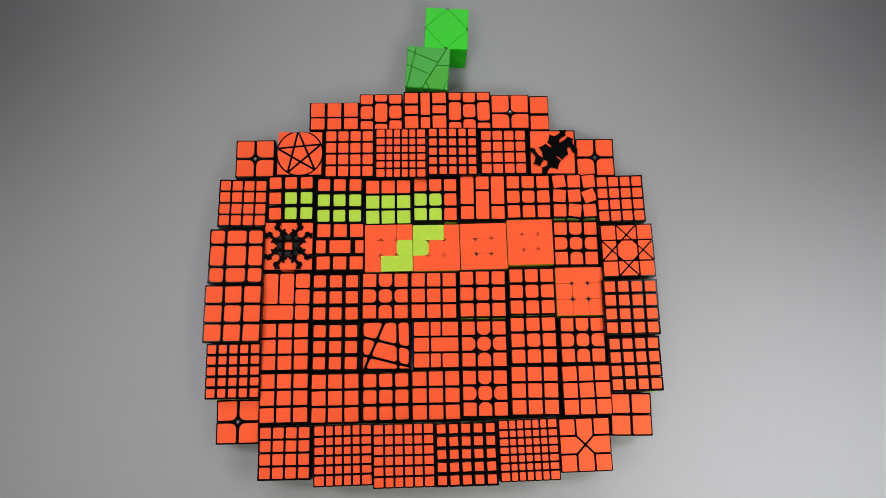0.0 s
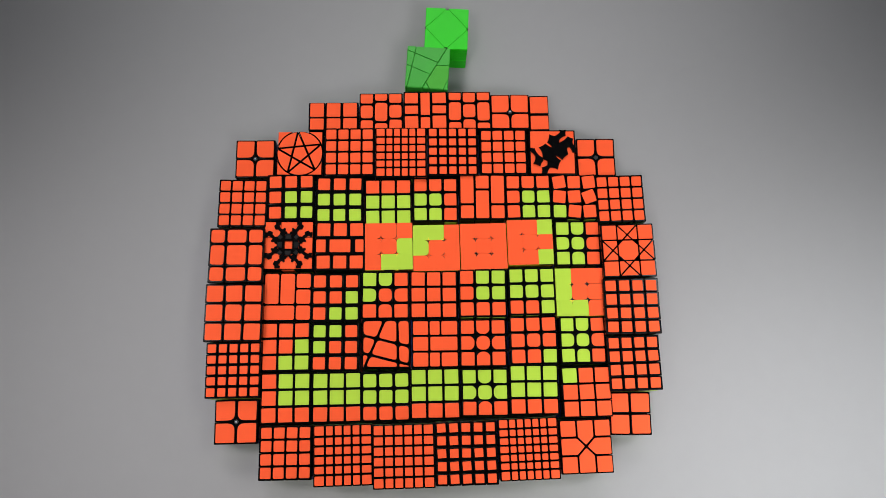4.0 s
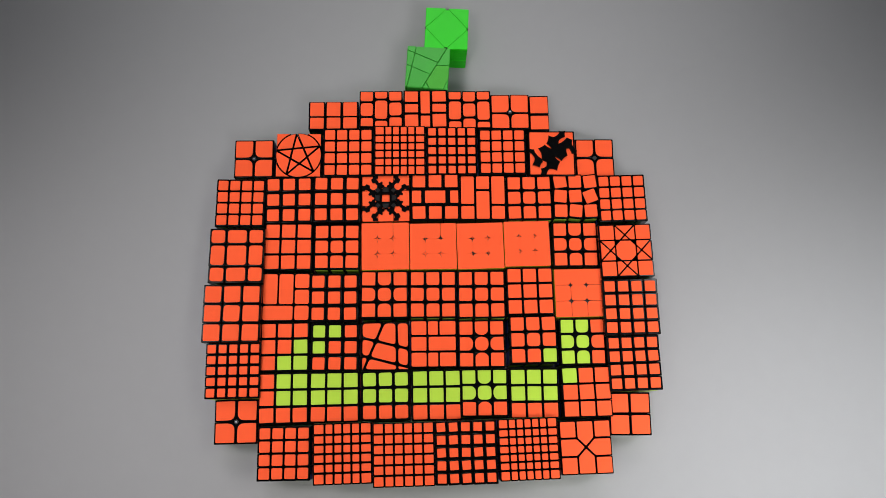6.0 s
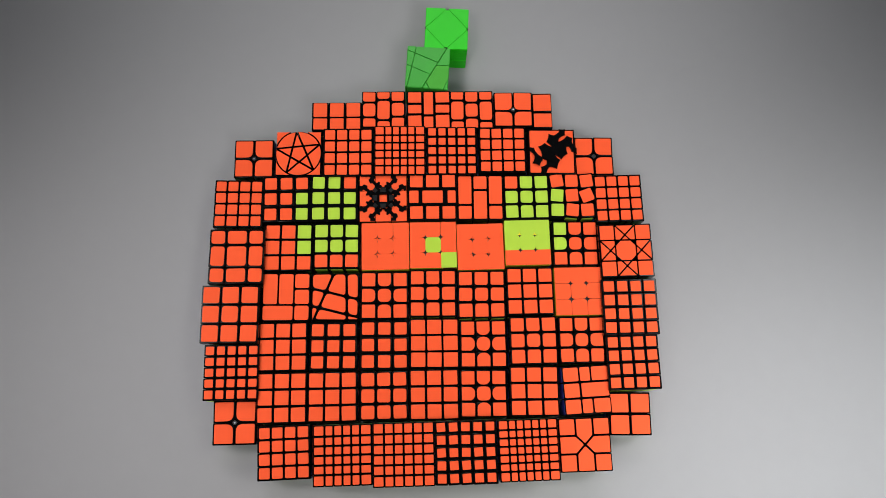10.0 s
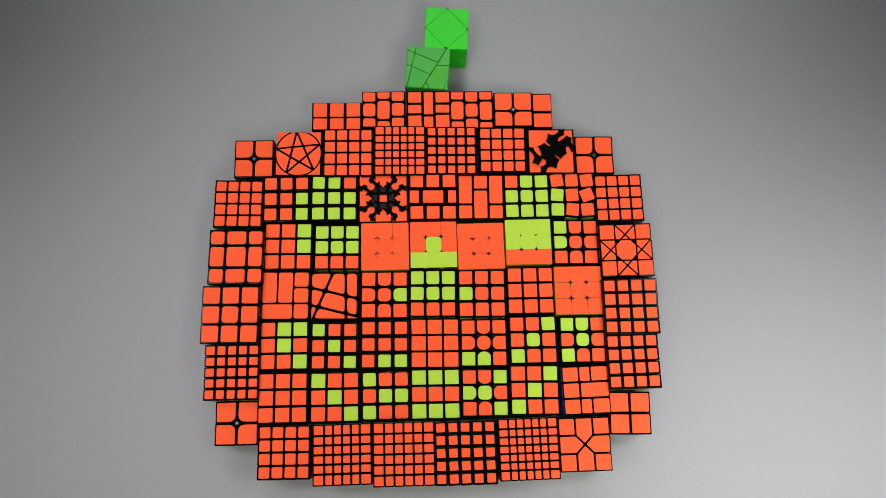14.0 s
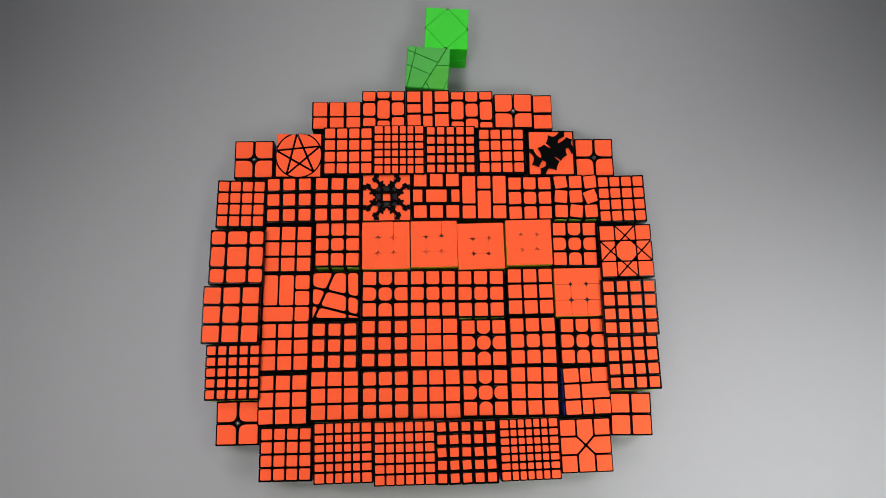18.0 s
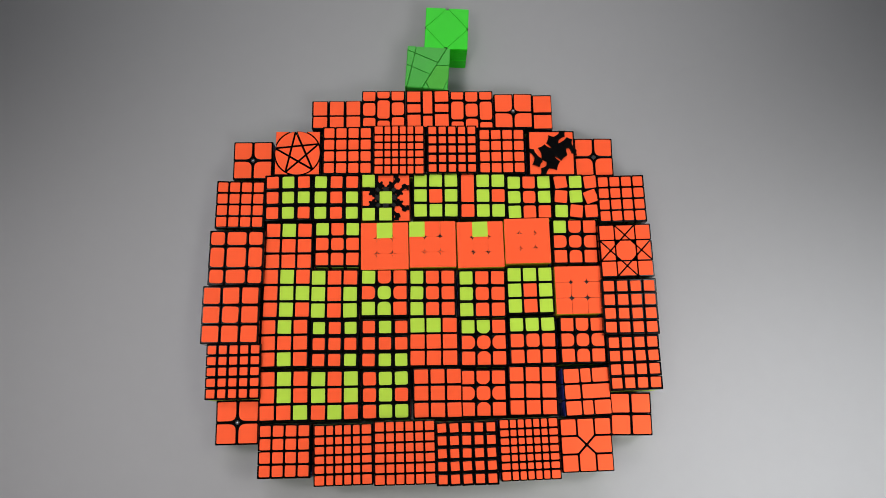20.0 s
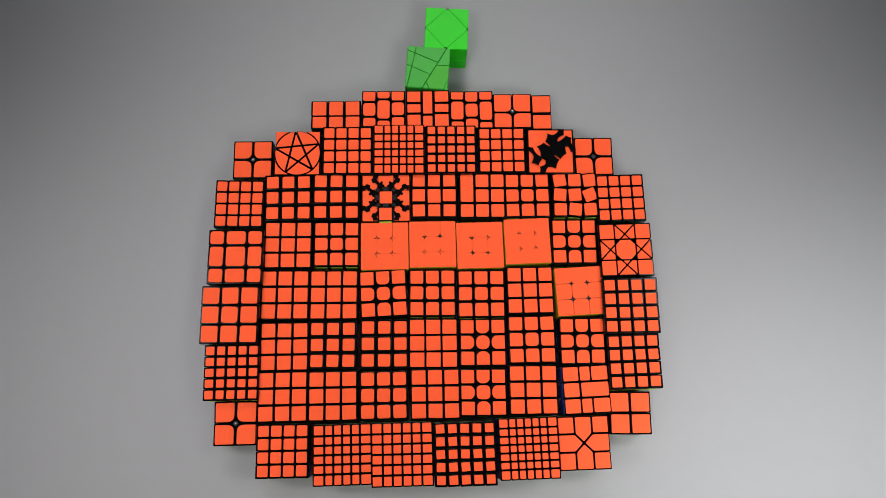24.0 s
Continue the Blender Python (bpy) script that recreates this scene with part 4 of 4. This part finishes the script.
    ("nose", 3): "0:-4,0 0.5:6,10 1:6,20 1.5:6,10 2.5:-4,10 4.5:-24,11 5:-20,-7 6:-15,18 6.5:-15,7 7.5:-15,18 8:-15,-3 8.5:-15,7 12.5:-15,13 16:-15,23 16.5:-15,13 17:-15,23 17.5:-5,23 18.5:-16,39 20.5:-26,29,30",
    ("nose", 4): "0:1,-3 1.5:1,7 4.5:-20,-3 5:-19,7 5.5:-20,-3 6:-9,11 7:-9,22 18.5:-14,28",
    ("nose", 5): "0:1,8 0.5:12,8 1.5:2,18 4.5:-19,8 5:-5,-3 5.5:-5,-28 6:-13,3 12.5:-9,13 16.5:-20,13 17:-20,23 17.5:-20,13 18.5:-5,11 20.5:-15,21 24:-15,11",
    ("nose", 6): "0:-3,4 5:-28,-1 5.5:-25,-37 6:-24,7 8.5:-25,-4 10:-24,7 12.5:-20,14 15.5:-20,24 16:-20,14 16.5:-21,4 18.5:-23,18",
    ("nose", 7): "0:-4,-2 2:-4,9 2.5:-9,-12 4.5:-8,-25 5:-17,-30 5.5:-17,-45 6:-19,-22 6.5:-18,-12 9:-18,-1 13:-19,10 15.5:-19,20 16:-19,10 16.5:-20,-11 18.5:-13,13 20.5:-18,13,25 22.5:-5,1,25",
    ("nose", 8): "0:-3,0 0.5:7,0 2:8,10 4.5:-12,11 5:-15,3 6:-5,3 9:-15,3 10.5:-5,3 12.5:-18,0 13:-7,10 15.5:-8,0 16:-7,10 16.5:-18,0 18.5:-15,7 20.5:-4,17 21:6,17 22.5:-5,7 23.5:-4,17",
    ("cheek", 0): "0:-14,3 0.5:5,12 1:-4,12 1.5:-14,13 5:-16,7 6.5:-26,7 7:-35,-2 7.5:-45,-2 8:-35,-12 13.5:-29,-11 14.5:-28,-21 16.5:-29,-11 17:-19,-11 18.5:-14,-3 20.5:-32,-13 22.5:-23,-13 23.5:-32,-13",
    ("cheek", 1): "0:-10,-2 0.5:0,-2 4.5:-10,-2 5:-4,-4 5.5:-13,-4 6.5:-24,16 7.5:-34,6 8:-33,-13 8.5:-33,-3 12.5:-28,6 13.5:-19,11 16.5:-19,1 17:-20,21 17.5:-9,1 18:-12,-6 18.5:-19,39 20.5:-38,20 23.5:-17,-1",
    ("cheek", 2): "0:-3,-5 5:1,-11 6:-8,-7 6.5:-15,17 7.5:-15,7 8:-24,-3 8.5:-24,7 12.5:-33,9 13.5:-23,18 14:-14,8 16:-23,9 17:-14,13 18.5:-11,32 20.5:-31,22",
    ("cheek", 3): "0:-4,-6 0.5:6,14 2.5:-4,14 4.5:-14,14 5:-14,-14 6:-24,-10 6.5:-24,1 7.5:-24,12 8:-24,-8 8.5:-24,1 12.5:-29,11 14:-20,7 16:-10,17 16.5:-20,18 18.5:-16,19 20.5:-36,19 23.5:-25,14",
    ("cheek", 4): "0:1,0 1:1,10 1.5:2,19 2:-9,10 4.5:-19,10 6:-29,10 6.5:-17,6 7:-20,13 14:-14,13 16.5:-23,13 17:-23,23 18.5:-27,33 20.5:-31,23 24:-31,13",
    ("cheek", 5): "0:0,0 0.5:10,0 1:0,0 2.5:-10,11 4.5:-20,1 5:-7,-9 6:-27,1 6.5:-7,0 12.5:-12,2 13:-2,2 13.5:-2,12 16:-2,12 18.5:-3,17 20.5:-23,27 21:-23,17 23.5:-23,27 24:-13,17",
    ("cheek", 6): "0:0,1 0.5:10,1 2:-1,-9 2.5:0,1 4.5:-11,-18 5:-12,-11 5.5:-13,-31 6:-1,8 6.5:-2,-11 7:-1,-1 12.5:-26,6 13:-16,6 13.5:-6,6 14.5:-15,16 15.5:-15,26 16:5,16 16.5:-6,6 17:-6,-4 18.5:-9,0 20.5:-9,11 21:-19,11",
    ("cheek", 7): "0:-6,5 0.5:4,5 2:-7,-5 2.5:-6,5 5:-20,-33 6:-9,-14 6.5:-8,-3 9:-7,6 10:-18,7 10.5:-7,6 12.5:-23,9 13:-18,9 13.5:-8,9 16.5:-8,-6 18.5:-6,6 20.5:-15,16 21:-26,16 22.5:-11,-17 23.5:-11,-7",
    ("cheek", 8): "2.5:-10,10 6.5:-20,10 7:-20,20 9:-20,10 9.5:-20,20 12.5:-20,30 15.5:-20,20 16:-20,30 16.5:-20,20 18.5:-7,16 20.5:-7,27 21:-17,27 22.5:-7,16 23.5:-7,27",
    ("mouth", 0): "0:0,-5 0.5:-1,5 1:-10,5 1.5:-20,-4 6.5:3,6 7:-26,-3 7.5:-36,-13 8:-26,-13 8.5:-36,-13 12.5:-22,-20 13.5:-12,-20 14.5:-12,-29 16.5:-12,-20 17:-2,-20 17.5:-2,-29 18:-2,-20 18.5:-6,-12 20.5:-26,-21 22.5:-16,-21 23.5:-26,-21",
    ("mouth", 1): "0:-12,0 0.5:7,-1 4.5:-2,-1 5:-17,-2 6.5:-8,11 7:-37,12 7.5:-46,2 8:-36,-17 8.5:-37,2 12.5:-35,11 13.5:-25,11 14:-25,1 16.5:-35,11 17:-16,20 17.5:-25,1 18:-25,-18 18.5:-13,25 20.5:-33,15 22.5:-23,0 23.5:-38,15 24:-28,15",
    ("mouth", 2): "0:-5,-3 0.5:14,7 4.5:-5,-3 5:-13,9 6.5:-3,9 7:-36,23 7.5:-36,13 8:-36,3 8.5:-36,13 12.5:-4,-2 13.5:-9,8 17:1,12 17.5:-4,3 18:-11,26 18.5:-11,28 20.5:-31,23",
    ("mouth", 3): "0:-4,5 4.5:-10,18 5.5:-8,7 6:-8,17 7:-27,17 8:-27,8 8.5:-27,17 12.5:-22,16 13.5:-17,16 14:-8,16 14.5:2,16 16:-8,16 17:3,21 17.5:-2,11 18:-8,25 18.5:-8,27 20.5:-29,22 22.5:-20,22 23.5:-29,22",
    ("mouth", 4): "0:-3,0 1:-3,10 1.5:-3,20 2:-12,20 4.5:-22,10 5:3,3 7:-23,9 10.5:-14,9 12.5:-18,14 13.5:-8,14 14.5:2,14 18.5:17,25 20.5:-12,25 22.5:-2,34 23.5:-12,35 24:-12,15",
    ("mouth", 5): "0:-5,0 2.5:-8,10 4.5:-8,0 6:-12,6 6.5:-2,-4 7:-22,-3 10.5:-12,-4 12.5:-7,6 14.5:8,6 16.5:0,6 18.5:-25,1 20.5:-25,21 21:-25,11",
    ("mouth", 6): "0:3,2 0.5:3,12 1:3,2 1.5:3,12 2:3,2 2.5:-7,12 4.5:-3,-16 5:-7,-30 6.5:1,-30 7:-4,-15 8.5:-14,-15 9:-13,-5 10:-4,-5 12.5:-2,8 15.5:-1,18 16:-2,8 16.5:-2,-2 18.5:-20,1 20.5:-19,21 21:-20,10 22.5:-9,-5 23.5:-24,10 24:-15,10",
    ("mouth", 7): "0:3,2 1.5:12,-8 2:-7,2 2.5:2,-18 4.5:1,-37 5.5:10,-47 6:2,-18 6.5:3,-37 7:-5,-5,18 9:-4,15,18 9.5:-5,5,18 10:6,5,18 12.5:-10,14,9 13:1,14,9 13.5:-10,4,9 14:0,4,9 14.5:1,14,9 15.5:1,23,9 16:1,14,9 16.5:9,-6,9 18.5:13,-11,12 20.5:-6,9,12 21:-26,10,12 22.5:3,-20,12 23.5:-16,9,12 24:4,9,12",
    ("mouth", 8): "0:3,-7 1:3,2 2:-7,2 5.5:1,-3 6:-9,-2 13:-9,7 13.5:-19,7 14:-9,7 15.5:-9,-3 16:-9,7 16.5:1,-3 20.5:-6,8",
    ("chin", 0): "0:-3,2 0.5:7,2 1:-3,2 1.5:7,2 5:0,5 6:-10,-4 6.5:-19,-17 7:-19,6,17 7.5:-10,15,17 8:-10,-4,17 8.5:-10,5,17 12.5:-17,16 13.5:-8,16 14:-8,7 16:-17,7 16.5:-8,7 17:11,24 17.5:11,6 18:11,-13 18.5:-6,22 20.5:-26,23 22.5:-15,13 23.5:-26,23",
    ("chin", 1): "0:2,7 5:-3,16 6:-3,25 6.5:-2,6 7:-3,16 8:-3,7 12.5:-16,14 13.5:-6,23 14:-6,14 16:-16,14 16.5:-6,14 17:4,23 17.5:4,33 18.5:5,12 20.5:-25,22 22.5:-5,22 23.5:-25,22 24:-5,12",
    ("chin", 2): "0:-4,5 1.5:5,-5 2:-5,-4 4.5:-5,-14 5:-5,15 5.5:4,15 6:-5,15 6.5:-6,6 10:-5,15 13:-13,20 13.5:-3,19 17:6,29 18.5:8,35 20.5:-20,26 22.5:-1,26 23.5:-20,26 24:-21,17",
    ("chin", 3): "0:-4,6 0.5:-4,-13 1:-3,15 1.5:7,25 2:-3,15 5:3,13 6:-7,23 6.5:-7,4 7:-7,13 10:-7,23 12.5:-21,18 13.5:-11,18 16.5:-1,17 17:-1,27 18.5:3,15 20.5:-25,25 22.5:-6,24 23.5:-25,25 24:-16,6",
    ("chin", 4): "0:1,-5 1.5:11,5 2:1,-5 2.5:1,5 4.5:11,-5 5.5:8,-35 6:-1,4 6.5:-1,-16 8.5:-1,-7 12.5:-10,4 13.5:0,4 16:0,14 16.5:10,14 17:10,4 20.5:-7,11 22.5:3,11 23:3,2 23.5:-7,2 24:3,11",
    ("chin", 5): "0:-5,0 1.5:-5,-9 2:-5,0 2.5:4,-19 4.5:3,-38 5:0,-47 6:1,-28 6.5:-8,-9 9:-7,0 12.5:-19,13 13.5:-9,3 14.5:-9,12 16.5:0,-7 18.5:10,-1 20.5:-18,19 22.5:-9,-10 23.5:-18,19",
}


def shifts(slot):
    out = [(0.0, 0.0, 0.0, 0.0)]
    for word in SHIFTS.get(slot, "").split():
        t, xy = word.split(":")
        x, y, *turn = (int(v) for v in xy.split(","))
        out.append((float(t), x * 1e-4, y * 1e-4, turn[0] * 0.1 if turn else 0.0))
    return out


def slot_pose(slot, t):
    kind, x, y, sx, sy, h, yaw = SLOTS[slot]
    dx, dy, turn = [q[1:] for q in shifts(slot) if q[0] <= t + 0.001][-1]
    return pose(x + dx, y + dy, 0, 0, 0, yaw + turn)


def motions():
    digits()
    pumpkin_face()
    greeting()
    owner = {slot: slot for slot in SLOTS}
    stays = {slot: [(0.0, slot)] for slot in SLOTS}
    for t, span, a, b in sorted(SWAPS):
        owner[a], owner[b] = owner[b], owner[a]
        stays[owner[a]].append((t, a))
        stays[owner[b]].append((t, b))
    spans_of = {(t, s): span for t, span, a, b in SWAPS for s in (a, b)}
    for cube, path in stays.items():
        rows = [(0.0, slot_pose(cube, 0))]
        events = [(t, slot, True) for t, slot in path[1:]]
        for (t, slot), (end, _) in zip(path, path[1:] + [(99, None)]):
            events += [(q[0], slot, False) for q in shifts(slot)[1:] if t < q[0] < end - 0.15]
        for t, slot, moved in sorted(events, key=lambda e: e[0]):
            goal = slot_pose(slot, t)
            if moved:
                high = 0.08 if slot < cube else 0.15
                step = arc(rows[-1][1], goal, t, spans_of[t, slot], high)
            else:
                step = [(t - 0.1, rows[-1][1]), (t, goal)]
            rows += [r for r in step if frame(r[0]) > frame(rows[-1][0])]
        if len(rows) > 1:
            walk(CUBES[cube], rows + ([(24.0, rows[-1][1])] if rows[-1][0] < 23.98 else []))

    # turning the pieces over
    def holder(slot, t):
        for cube, path in stays.items():
            at = [s for u, s in path if u <= t + 0.001]
            if at and at[-1] == slot:
                return cube
    flips = {}
    for (r, c), times in SHOWN.items():
        slot = (LINES[r // 3], 1 + c // 3)
        for on, off in times:
            tile = FACES[holder(slot, max(on, 0))].get((r % 3, c % 3))
            if tile is None:
                continue
            flips.setdefault(tile.name, (tile, []))[1].append((on, off))
    for tile, times in flips.values():
        base = tile.matrix_basis.copy()
        rows = []
        turn = [base @ pose(0, 0, 0, 60 * k) for k in range(4)]
        rows.append((0.0, turn[3] if any(on <= 0 for on, off in times) else turn[0]))
        for on, off in sorted(times):
            for t, order in ((on, (0, 1, 2, 3)), (off, (3, 2, 1, 0))):
                if t > 0.05:
                    if tile.get("rests") and order[0] == 3:
                        rows += [(t - 0.1 + k / 30, Matrix.Translation((0, 0, 0.0011 * k)) @ base @ pose(0, 0, 0, 180 + 30 * k)) for k in range(4)]
                    else:
                        rows += [(t - 0.1 + k / 30, turn[o]) for k, o in enumerate(order)]
        rows = [r for k, r in enumerate(rows) if k == 0 or frame(r[0]) > frame(rows[k - 1][0])]
        if rows[-1][0] < 24:
            rows.append((24.0, rows[-1][1]))
        walk(tile, rows)


motions()
